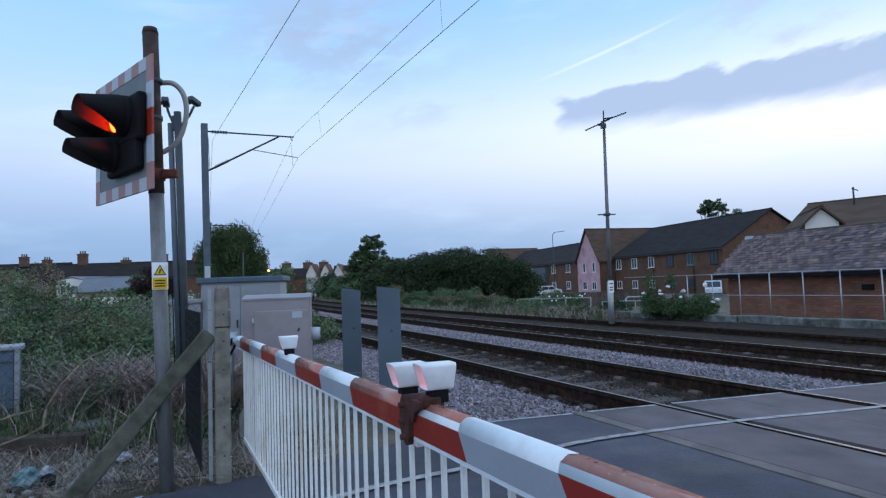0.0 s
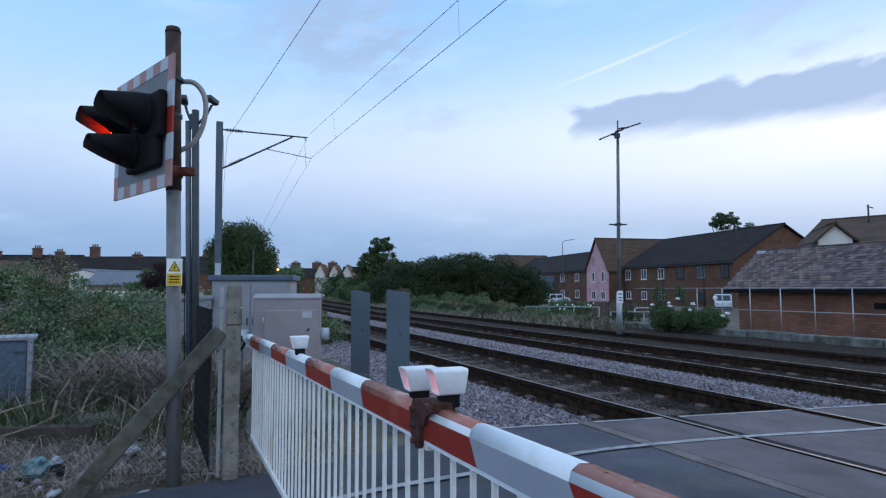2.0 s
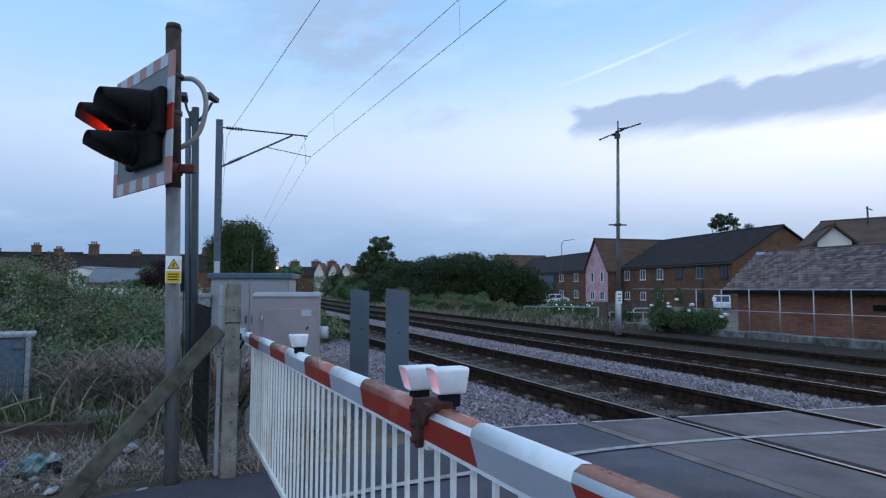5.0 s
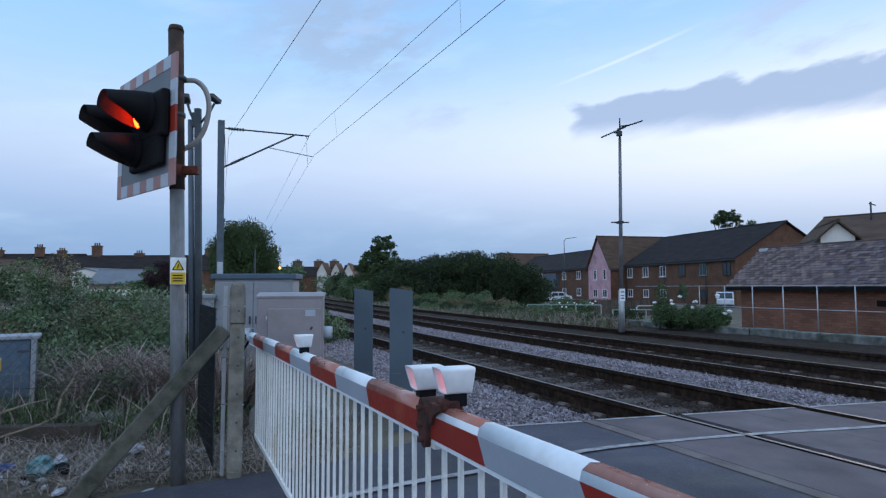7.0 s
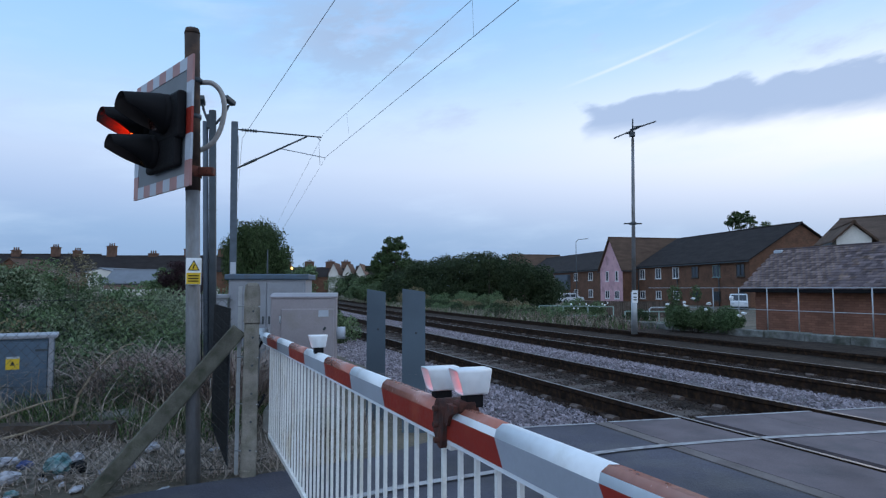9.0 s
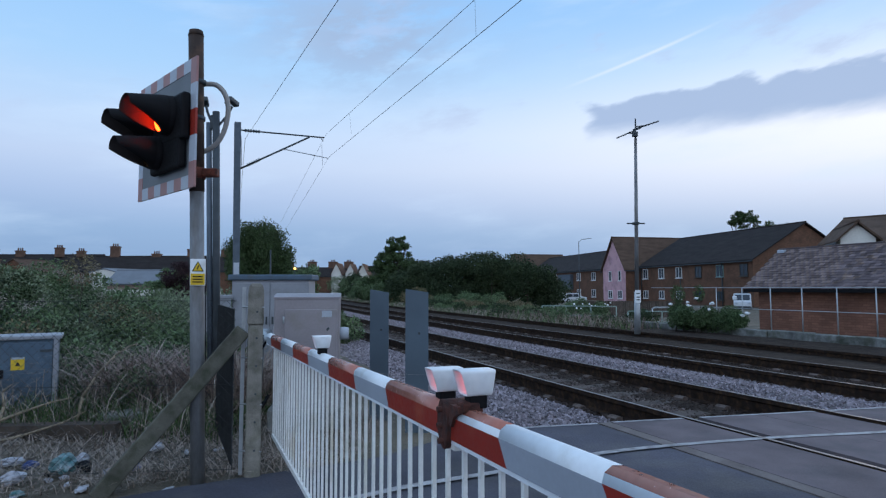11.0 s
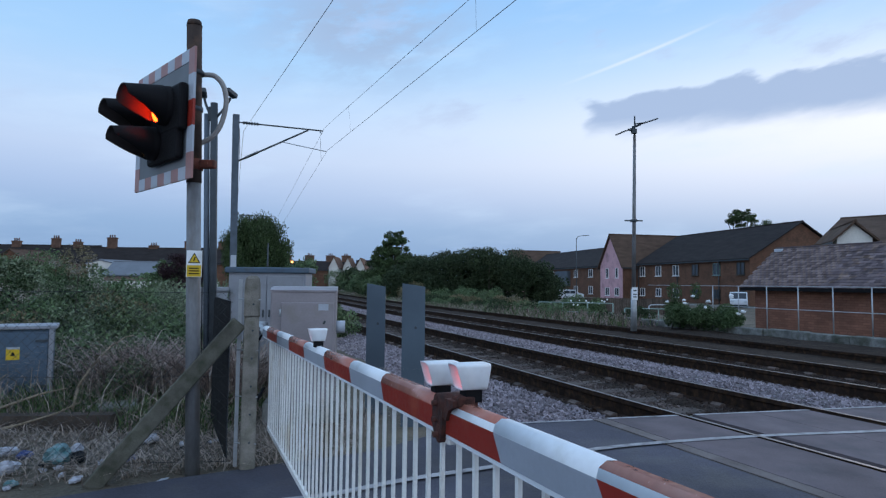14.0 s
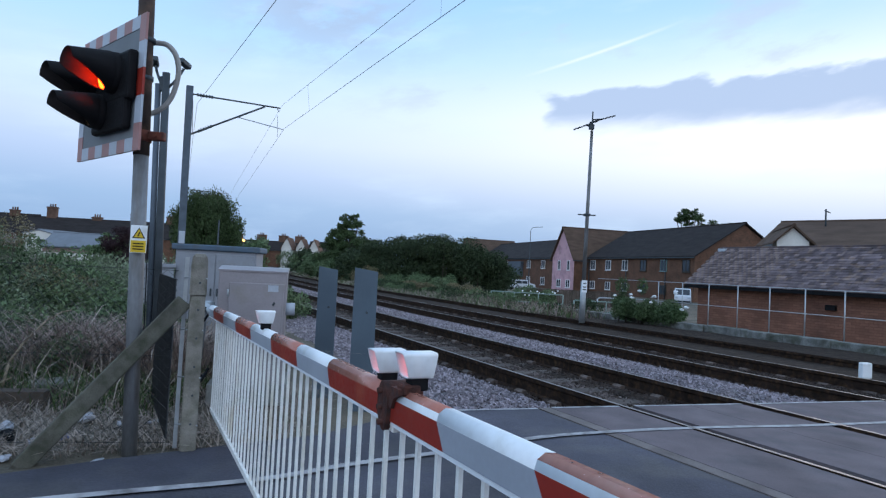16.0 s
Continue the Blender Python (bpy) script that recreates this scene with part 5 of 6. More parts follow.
def left_terraces():
    t = gabled("slate_terrace", (-101, 120, 0), (1, 0.04, 0), (0, 1, 0), 30, 9, -1, 4.6, 8.0, BRICK, SLATE, "long row of old brick houses with slate roofs", over=0.2)
    for x, h in ((8, 1.7), (13.4, 1.4), (21.5, 2.0), (26, 1.3)):
        chimney(t, Vector((x, 4.5, 7.6)), h, 1.3)
    t = gabled("slate_terrace", (-70.5, 118, 0), (1, 0.0, 0), (0, 1, 0), 32, 9, -1, 4.5, 7.5, BRICK, SLATE, "long row of old brick houses with slate roofs", over=0.2)
    for x, h in ((3.6, 2.5), (12, 1.0), (19.2, 1.9), (26, 1.8)):
        chimney(t, Vector((x, 4.5, 7.2)), h, 1.4)
    t = gabled("gabled_brick_house", (-79.5, 106, 0), (0, 1, 0), (1, 0, 0), 10, 7.5, -1, 3.6, 6.2, BRICK, BROWNROOF, "old brick house gable with a brown roof", over=0.2)
    chimney(t, Vector((0.2, 0.6, 5.0)), 1.4, 1.0)
    t = gabled("cream_house", (-55.3, 94, 0), (0.2, 1, 0), (1, -0.1, 0), 8, 4.6, -1, 3.6, 4.1, CREAM, GREENGREY, "cream rendered outbuilding behind the bushes", over=0.1)
    window(t, Vector((1.2, -0.2, 2.4)), Vector((1, 0, 0)), 0.8, 1.0, Vector((0, -1, 0)), 0)
    window(t, Vector((3.0, -0.4, 2.4)), Vector((1, 0, 0)), 1.2, 1.0, Vector((0, -1, 0)), 0)
    t = gabled("low_workshop", (-50.2, 90, 0), (1, 0, 0), (0, 1, 0), 7.2, 6, -1, 1.9, 3.8, material("pinkish_wall", (0.27, 0.19, 0.17), 0.9, vary=0.15, scale=0.6), GREENGREY, "low workshop with a grey sheet roof", over=0.25)
    bm = BM()
    for i in range(14):
        box(bm, (-37.6 + i * 1.1 - 4, 74 - 0.1 * i, 0.4), (1.08, 0.08, 1.3))
    tagged(part("panel_fence", bm, CREAM), "pale low panel fence far beyond the bushes", "fence")
    # middle distance
    for i, x in enumerate((-27.2, -24.2, -21.4)):
        t = gabled("white_gabled_house", (x - 1.5, 152 + i * 3, 0), (0, 1, 0), (1, 0, 0), 9, 2.4, -1, 4.9, 7.3, CREAM, BRICK, "small white gabled house far along the line", over=0.25)
    t = gabled("distant_terrace", (-47, 170, 0), (1, 0, 0), (0, 1, 0), 20, 9, -1, 4.5, 6.9, BRICK, SLATE, "distant row of brick houses with chimneys", over=0.2)
    for x in (2, 8.5, 14.5, 19):
        chimney(t, Vector((x, 4.5, 6.6)), 2.2, 2.0)
    t = gabled("distant_terrace", (-26, 178, 0), (1, 0, 0), (0, 1, 0), 24, 9, -1, 4.5, 7.6, BRICK, SLATE, "distant row of brick houses", over=0.2)
    bm = BM()
    box(bm, (0, 0, 4.4), (10, 8, 10.8), bevel=0.1)
    b = tagged(part("distant_block", bm, GREENGREY), "distant flat-roofed grey block", "building")
    b.location = (-13, 230, 0)


left_terraces()


# ---- plants ----
def leaf_material(name, c, c2, vary=0.35):
    return material(name, c, 0.8, vary=0.15, scale=1.0, fine=9, bump=0, second=c2, second_scale=0.9, random_by=("island", vary))


LEAF = leaf_material("leaf_green", (0.10, 0.16, 0.078), (0.105, 0.135, 0.066), 0.5)
LEAFGREY = leaf_material("leaf_grey_green", (0.155, 0.195, 0.125), (0.085, 0.130, 0.070), 0.45)
LEAFDARK = leaf_material("leaf_dark", (0.030, 0.050, 0.022), (0.045, 0.065, 0.026))
LEAFPURPLE = leaf_material("leaf_purple", (0.035, 0.017, 0.022), (0.05, 0.022, 0.026))
LEAFSHRUB = leaf_material("leaf_shrub", (0.068, 0.115, 0.050), (0.080, 0.115, 0.050), 0.45)
LEAFWILLOW = leaf_material("leaf_willow", (0.045, 0.075, 0.028), (0.060, 0.095, 0.035))
BARK = material("bark", (0.06, 0.05, 0.04), 0.95, vary=0.3, scale=5, bump=0.5)
RUSSET = material("dead_stalks", (0.25, 0.185, 0.165), 0.9, vary=0.2, scale=3, bump=0, random_by=("island", 0.5))
STRAW = material("dry_grass", (0.30, 0.25, 0.215), 0.9, vary=0.2, scale=3, bump=0, random_by=("island", 0.5))
GREENGRASS = material("green_grass", (0.065, 0.105, 0.035), 0.85, vary=0.2, scale=3, bump=0, random_by=("island", 0.45))


def leaf_mesh(name, pts, size, mat, rng, droop=0.0, thin=0.45):
    """Small folded leaves at the points."""
    n = len(pts)
    P = np.array(pts, dtype=float)
    d = rng.normal(size=(n, 3))
    d[:, 2] -= droop
    d /= np.linalg.norm(d, axis=1)[:, None]
    e = rng.normal(size=(n, 3))
    e -= (e * d).sum(1)[:, None] * d
    e /= np.linalg.norm(e, axis=1)[:, None]
    s = size * rng.uniform(0.6, 1.4, n)[:, None]
    nn = np.cross(d, e)
    v = np.stack([P - d * s * 0.5, P + e * s * thin * 0.5 + nn * s * 0.1, P + d * s * 0.5, P - e * s * thin * 0.5 + nn * s * 0.1], 1).reshape(-1, 3)
    idx = np.arange(n)[:, None] * 4
    faces = np.concatenate([idx + np.array([[0, 1, 2]]), idx + np.array([[0, 2, 3]])], 1).reshape(-1, 3)
    me = bpy.data.meshes.new(name)
    me.from_pydata(v.tolist(), [], faces.tolist())
    me.materials.append(mat)
    return me


def clump_points(rng, blobs, n, shell=0.75):
    """Points near the surfaces of many lumps: (centre, radius, flatten)."""
    w = np.array([b[1] ** 2 for b in blobs])
    pick = rng.choice(len(blobs), n, p=w / w.sum())
    d = rng.normal(size=(n, 3))
    d /= np.linalg.norm(d, axis=1)[:, None]
    r = rng.uniform(shell, 1.08, n) ** 1.0
    c = np.array([b[0] for b in blobs])[pick]
    rad = np.array([b[1] for b in blobs])[pick]
    fl = np.array([b[2] for b in blobs])[pick]
    p = c + d * (rad * r)[:, None] * np.stack([np.ones(n), np.ones(n), fl], 1)
    return p


def make_tree(name, base, h, crown_r, mat, label, seed, leaf=0.3, n=5000, crown_z=0.55, flat=0.8, lumps=26, droop=0.0, taper=0.0, category="tree", low=0.2, lump=1.0):
    rng = np.random.default_rng(seed)
    root = empty(name, Matrix.Translation(base), label, category)
    bm = BM()
    tr = max(0.06, h * 0.025)
    tube(bm, (0, 0, -0.3), (0, 0, h * 0.5), tr * 1.3, tr * 0.7, 8)
    blobs = []
    for i in range(lumps):
        a, zz = rng.uniform(0, 2 * math.pi), rng.uniform(low, 0.93)
        width = crown_r * (math.sin(math.pi * min(1, max(0.08, (zz - low * 0.6) / (1 - low * 0.6)))) ** 0.55) * (1 - taper * zz)
        if taper > 0.5:
            width = crown_r * (1.02 - zz) ** 0.65
        rr = width * math.sqrt(rng.uniform(0.05, 1)) * 0.8
        c = (rr * math.cos(a), rr * math.sin(a), h * zz)
        blobs.append((c, lump * crown_r * rng.uniform(0.2, 0.36) * ((1.25 - zz) if taper > 0.5 else 1.0), flat * rng.uniform(0.7, 1.1)))
        if i % 3 == 0:
            tube(bm, (0, 0, h * min(0.5, zz * 0.5)), c, tr * 0.45, tr * 0.12, 5)
    part("trunk", bm, BARK, root)
    pts = clump_points(rng, blobs, n, 0.35)
    if droop:
        pts[:, 2] -= rng.uniform(0, droop, n)
        pts[:, 2] = np.maximum(pts[:, 2], 0.4)
    cr = new("crown", leaf_mesh("crown", pts, leaf, mat, rng, droop=2.0 if droop else 0.2))
    cr.parent = root
    return root


def make_bush(name, blobs, mat, label, seed, leaf, n, kind="", shell=0.6, category="bush", thin=0.5):
    rng = np.random.default_rng(seed)
    pts = clump_points(rng, blobs, n, shell)
    c = np.mean([b[0] for b in blobs], 0)
    root = empty(name, Matrix.Translation((c[0], c[1], 0)), label, category)
    pts[:, :2] -= c[:2]
    bm = BM()
    for b in blobs[::max(1, len(blobs) // 10)]:
        tube(bm, (b[0][0] - c[0], b[0][1] - c[1], -0.15), (b[0][0] - c[0] + 0.05, b[0][1] - c[1], b[0][2]), b[1] * 0.06, b[1] * 0.02, 5)
    tagged(part("stems", bm, BARK, root), kind="stuff")
    cr = new("foliage", leaf_mesh("foliage", pts, leaf, mat, rng, thin=thin))
    cr.parent = root
    return root


make_tree("willow_tree", (-16.1, 52, -0.2), 7.4, 3.1, LEAFWILLOW, "round drooping willow tree behind the cabinets", 3, 0.19, 46000, lumps=130, lump=0.9, droop=1.3, low=0.3, flat=0.9)
make_tree("purple_tree", (-26.4, 62, -0.3), 4.3, 2.6, LEAFPURPLE, "dark purple-leaved garden tree", 4, 0.2, 9000, low=0.15)
make_tree("pointed_tree", (-5.0, 60, -0.3), 6.9, 4.7, LEAFWILLOW, "dark pointed tree beside the railway", 5, 0.26, 26000, lumps=130, taper=0.85, low=0.08, lump=0.6)
make_tree("street_tree", (43.0, 88, -0.5), 13.6, 3.4, LEAFWILLOW, "open-crowned tree behind the terrace", 6, 0.26, 10000, lumps=100, low=0.40, lump=0.45)
make_tree("street_tree", (50.0, 92, -0.5), 12.0, 3.6, LEAFWILLOW, "low dark tree behind the terrace", 7, 0.26, 11000, lumps=60, low=0.5, lump=0.75)
make_tree("street_tree", (41.0, 97, -0.5), 9.9, 2.0, LEAFDARK, "low dark tree behind the terrace", 17, 0.32, 1600, lumps=12, low=0.5)
make_tree("street_tree", (18, 142, -0.5), 9.6, 2.6, LEAFDARK, "far dark tree behind the houses", 8, 0.5, 1600, lumps=14, low=0.3)
make_tree("garden_tree", (-19.0, 80, -0.5), 5.0, 3.2, LEAF, "garden tree in the middle distance", 9, 0.4, 3000, low=0.1)
make_tree("garden_tree", (-25.2, 95, -0.5), 5.4, 3.6, LEAFDARK, "dark garden tree in the middle distance", 10, 0.45, 3000, low=0.1)
make_tree("garden_tree", (-30, 66, -0.5), 4.2, 2.4, LEAF, "garden tree in the middle distance", 19, 0.35, 2600, low=0.1)
make_tree("garden_tree", (-16.5, 110, -0.5), 4.4, 4.2, LEAFDARK, "dark garden tree in the middle distance", 20, 0.5, 2600, low=0.05)

rb = random.Random(11)
hedge = []
for i in range(220):
    x = rb.uniform(-5.4, 9.8)
    k = max(0, 1 - ((x - 2.6) / 7.8) ** 2) ** 0.5
    hedge.append(((x, 54 + rb.uniform(-3, 3), rb.uniform(0.1, 1) * 3.6 * k), rb.uniform(0.7, 1.15), 0.9))
make_bush("hedgerow", hedge, LEAFDARK, "large dark hedge along the railway", 12, 0.20, 90000)
hedge = [((rb.uniform(-7.5, -3.5), 58 + rb.uniform(-4, 8), rb.uniform(0.1, 2.2)), rb.uniform(0.7, 1.2), 0.8) for i in range(16)]
make_bush("hedgerow", hedge, LEAF, "green scrub beside the railway", 13, 0.15, 12000)
hedge = [((rb.uniform(-12.5, -7.5), 70 + rb.uniform(-4, 14), rb.uniform(0.0, 1.6)), rb.uniform(0.7, 1.3), 0.8) for i in range(18)]
make_bush("hedgerow", hedge, LEAF, "green scrub beside the railway", 14, 0.18, 12000)
for i in range(9):
    s = 19 + i * 3.0
    c = U * s + NV * (14.0 + rb.uniform(-0.4, 1.0) + CURVE * s * s)
    bl = [((c.x + rb.uniform(-1.4, 1.4), c.y + rb.uniform(-1.4, 1.4), rb.uniform(-0.15, 0.2)), rb.uniform(0.25, 0.5), 0.7) for k in range(8)]
    make_bush("scrub", bl, LEAF if i % 2 else LEAFDARK, "low scrub and weeds on the far side of the tracks", 30 + i, 0.08, 3600, category="scrub")
# garden bush with white blooms behind the edging
bl = [((x, 18.9 - (x - 7.0) * 0.9 + rb.uniform(-0.4, 0.4), rb.uniform(0.1, 0.5)), rb.uniform(0.22, 0.36), 0.9) for x in [7.0 + 0.065 * k for k in range(23)]]
bl += [((7.15, 18.9, 1.0), 0.22, 1.4), ((7.6, 18.4, 1.05), 0.16, 1.6)]
bb = make_bush("flowering_shrub", bl, LEAFSHRUB, "green shrub with large white blooms behind the track edging", 50, 0.065, 20000)
for k in range(10):
    bm = BM()
    bmesh.ops.create_icosphere(bm, subdivisions=2, radius=rb.uniform(0.045, 0.085))
    for v in bm.verts:
        v.co *= 1 + 0.9 * noise.noise(v.co * 45 + Vector((k, 0, 0)))
        v.co.z *= 0.6
    f = part("bloom", bm, WHITE, bb, "white bloom")
    x = rb.uniform(-0.85, 0.8)
    f.location = (x, -0.38 - 0.9 * x, rb.uniform(0.4, 0.95))

# bramble bank beside the road
OLIVE = leaf_material("leaf_olive", (0.17, 0.145, 0.085), (0.12, 0.12, 0.06), 0.5)
TUFT = leaf_material("seed_tufts", (0.33, 0.30, 0.27), (0.25, 0.22, 0.20), 0.4)


def bank_top(x, y):
    return 0.36 + 0.12 * smoothstep(-2.6, -3.8, x) + 0.82 * smoothstep(-4.9, -6.4, x) + 0.03 * (y - 8.5) + 0.22 * noise.noise((x * 0.9, y * 0.9, 3.0))


def bank_lumps(n, x0, x1, y0, y1, r0, r1, lo=0.3, hi=1.0, seed=1):
    rr = random.Random(seed)
    out = []
    for i in range(n):
        x, y = rr.uniform(x0, x1), rr.uniform(y0, y1)
        out.append(((x, y, max(0.05, rr.uniform(lo, hi) * bank_top(x, y))), rr.uniform(r0, r1), rr.uniform(0.7, 1.1)))
    return out


make_bush("bramble_bank", bank_lumps(170, -12, -4.7, 7.0, 12.5, 0.18, 0.42, seed=2), LEAFGREY, "thick grey-green brambles and weeds on the bank", 60, 0.050, 70000, category="bramble", shell=0.7)
make_bush("bramble_bank", bank_lumps(190, -8, -2.5, 6.7, 11.5, 0.16, 0.40, seed=3), LEAF, "dark green brambles among the weeds", 61, 0.060, 76000, category="bramble", shell=0.7)
make_bush("bramble_bank", bank_lumps(60, -7, -2.6, 6.9, 9.5, 0.14, 0.3, seed=7), LEAFDARK, "deep green ivy and bramble leaves on the bank", 67, 0.055, 14000, category="bramble", shell=0.6)
make_bush("bramble_bank", bank_lumps(34, -10, -4.8, 7.0, 11, 0.16, 0.34, 0.7, 1.1, seed=4), OLIVE, "olive-brown withered brambles on the bank", 64, 0.042, 17000, category="bramble", shell=0.6)
make_bush("seed_heads", bank_lumps(90, -10, -3.6, 6.9, 11, 0.06, 0.16, 0.75, 1.25, seed=5), TUFT, "pale feathery seed heads over the brambles", 65, 0.024, 8000, category="weeds", shell=0.3)
make_bush("nettle_clump", bank_lumps(16, -3.5, -2.9, 5.9, 6.6, 0.12, 0.25, 0.2, 0.7, seed=6), LEAF, "bright green nettle clump beside the cabinet", 66, 0.06, 3500, category="weeds", shell=0.4)
bank = [((rb.uniform(-3.4, -2.5), rb.uniform(9.5, 16), rb.uniform(0.1, 0.45)), rb.uniform(0.3, 0.5), 0.8) for i in range(24)]
make_bush("green_scrub", bank, LEAF, "green scrub behind the posts", 62, 0.09, 8000, category="scrub")
bank = [((rb.uniform(-24, -8), rb.uniform(20, 40), rb.uniform(0.0, 0.8)), rb.uniform(0.6, 1.2), 0.7) for i in range(60)]
make_bush("green_scrub", bank, LEAFGREY, "rough scrub on the waste ground", 63, 0.2, 9000, category="scrub")


def blades(name, n, region, hmin, hmax, mat, label, seed, lean=0.5, w=0.005):
    rng = random.Random(seed)
    vs, fs = [], []
    for i in range(n):
        x, y = region(rng)
        z = ground_z(x, y)
        h = rng.uniform(hmin, hmax)
        a = rng.uniform(0, 2 * math.pi)
        dx, dy = math.cos(a), math.sin(a)
        l = rng.uniform(0.1, lean) * h
        ww = w * rng.uniform(0.6, 1.4)
        b = len(vs)
        for k, (u, s) in enumerate(((0, 1), (0.45, 0.8), (0.8, 0.5))):
            px, py, pz = x + dx * l * u * u * 1.6, y + dy * l * u * u * 1.6, z - 0.02 + h * u * (1 - 0.25 * u * lean)
            vs += [(px - dy * ww * s, py + dx * ww * s, pz), (px + dy * ww * s, py - dx * ww * s, pz)]
        vs.append((x + dx * l * 1.6, y + dy * l * 1.6, z + h * (1 - 0.3 * lean)))
        fs += [(b, b + 1, b + 3, b + 2), (b + 2, b + 3, b + 5, b + 4), (b + 4, b + 5, b + 6)]
    me = bpy.data.meshes.new(name)
    me.from_pydata(vs, [], fs)
    me.materials.append(mat)
    return tagged(new(name, me), label, "grass", kind="stuff")


def verge(rng):
    while True:
        x, y = rng.uniform(-6.5, -0.6), rng.uniform(2.2, 6.2)
        if y > 3.83 + 0.6 * (x + 1.63) and y > 4.15 + 0.35 * (x + 1.12):
            return x, y


def verge_back(rng):
    return rng.uniform(-5.2, -1.75), rng.uniform(5.0, 7.6)


blades("dry_grass", 15000, verge, 0.05, 0.2, STRAW, "dry straw-coloured dead grass on the verge", 71, 1.6, 0.004)
blades("tall_dry_grass", 1500, verge_back, 0.2, 0.62, STRAW, "tall dry grass stalks at the foot of the bank", 72, 0.9, 0.004)
def bank_foot(rng):
    return rng.uniform(-3.5, -1.9), rng.uniform(5.9, 7.4)


blades("arching_stems", 420, bank_foot, 0.7, 1.15, STRAW, "long pale arching dry stems before the brambles", 77, 1.5, 0.006)
blades("dead_stalks", 2800, bank_foot, 0.35, 0.85, RUSSET, "russet dead stalks at the foot of the brambles", 76, 0.9, 0.004)
blades("green_grass", 6000, verge_back, 0.1, 0.36, GREENGRASS, "tufts of green grass on the bank", 73, 0.9, 0.005)


def trackside(rng):
    s, o = rng.uniform(16, 75), rng.uniform(11.6, 14.6)
    p = on_line(s, o)
    return p.x, p.y


blades("trackside_grass", 9000, trackside, 0.1, 0.45, STRAW, "dry grass along the far side of the tracks", 74, 0.7, 0.012)
blades("trackside_weeds", 7000, trackside, 0.1, 0.5, GREENGRASS, "green weeds along the far side of the tracks", 75, 0.7, 0.012)


# ---- litter and sticks on the verge ----
def crumpled(name, loc, size, mat, label, seed, flat=0.5):
    bm = BM()
    bmesh.ops.create_icosphere(bm, subdivisions=3, radius=1)
    rr = Vector((seed * 3.1, seed * 1.7, 0))
    for v in bm.verts:
        k = 1 + 0.45 * noise.noise(v.co * 1.7 + rr) + 0.2 * noise.noise(v.co * 5 + rr)
        v.co = Vector((v.co.x * size[0] * k, v.co.y * size[1] * k, v.co.z * size[2] * k))
    zmin = min(v.co.z for v in bm.verts)
    for v in bm.verts:
        v.co.z -= zmin
    ob = part(name, bm, mat)
    ob.location = (loc[0], loc[1], ground_z(*loc[:2]) + 0.0)
    ob.rotation_euler = (0, 0, seed)
    return tagged(ob, label, "litter", "litter on the verge")


TEAL = material("teal_plastic", (0.06, 0.17, 0.18), 0.4, vary=0.3, scale=15, second=(0.3, 0.35, 0.37), second_scale=20)
BLUEP = material("blue_plastic", (0.04, 0.07, 0.22), 0.4, vary=0.3, scale=15, second=(0.12, 0.14, 0.24))
WHITEP = material("white_plastic", (0.42, 0.44, 0.50), 0.45, vary=0.2, scale=15, second=(0.22, 0.23, 0.27))
for nm, loc, sz, mt, lb in (("plastic_bag", (-2.55, 4.12), (0.10, 0.07, 0.06), TEAL, "crumpled teal plastic bag"), ("plastic_bag", (-2.19, 4.27), (0.07, 0.05, 0.035), BLUEP, "crumpled blue plastic food wrapper"),
                            ("plastic_bag", (-3.07, 4.35), (0.08, 0.05, 0.03), WHITEP, "crumpled white plastic bag"), ("plastic_bag", (-2.62, 4.45), (0.05, 0.04, 0.035), WHITEP, "small crumpled white plastic wrapper"),
                            ("plastic_bag", (-2.25, 4.75), (0.07, 0.05, 0.035), WHITEP, "crumpled white plastic wrapper"), ("plastic_bag", (-2.30, 4.20), (0.04, 0.03, 0.02), WHITEP, "small white plastic food wrapper"),
                            ("plastic_bag", (-2.75, 3.92), (0.07, 0.05, 0.04), WHITEP, "crumpled white plastic bag"), ("plastic_bag", (-2.9, 4.3), (0.05, 0.04, 0.03), BLUEP, "small blue plastic food wrapper"),
                            ("paper_scrap", (-1.72, 3.82), (0.05, 0.02, 0.008), WHITEP, "scrap of white paper"), ("plastic_bag", (-2.47, 4.2), (0.06, 0.05, 0.04), BLACK, "crumpled black plastic bag")):
    crumpled(nm, loc, sz, mt, lb, loc[0] * 3.3 + loc[1])
for k in range(22):
    x = rb.uniform(-3.6, -1.75)
    y = 3.9 + 0.6 * max(-1.2, x + 1.63) + rb.uniform(0.15, 1.25)
    if y < 3.95 + 0.6 * (x + 1.63):
        y = 4.05 + 0.6 * (x + 1.63)
    mt, lb = rb.choice(((WHITEP, "small torn white plastic scrap"), (WHITEP, "small torn white plastic scrap"), (BLUEP, "small torn blue plastic scrap"), (BLACK, "small torn black plastic scrap"), (TEAL, "small torn teal plastic scrap")))
    crumpled("plastic_scrap", (x, y), (rb.uniform(0.015, 0.05), rb.uniform(0.012, 0.035), rb.uniform(0.006, 0.02)), mt, lb, k * 1.7)
bm = BM()
box(bm, (0, 0, 0.03), (0.34, 0.24, 0.06), bevel=0.012)
sl = tagged(part("concrete_slab", bm, KERBCON), "broken concrete slab lying in dry grass", "slab")
sl.location, sl.rotation_euler = (-2.95, 5.6, ground_z(-2.95, 5.6) + 0.04), (0.06, -0.05, 0.5)
DEAD = material("dead_branch", (0.27, 0.22, 0.16), 0.9, vary=0.2, scale=8)


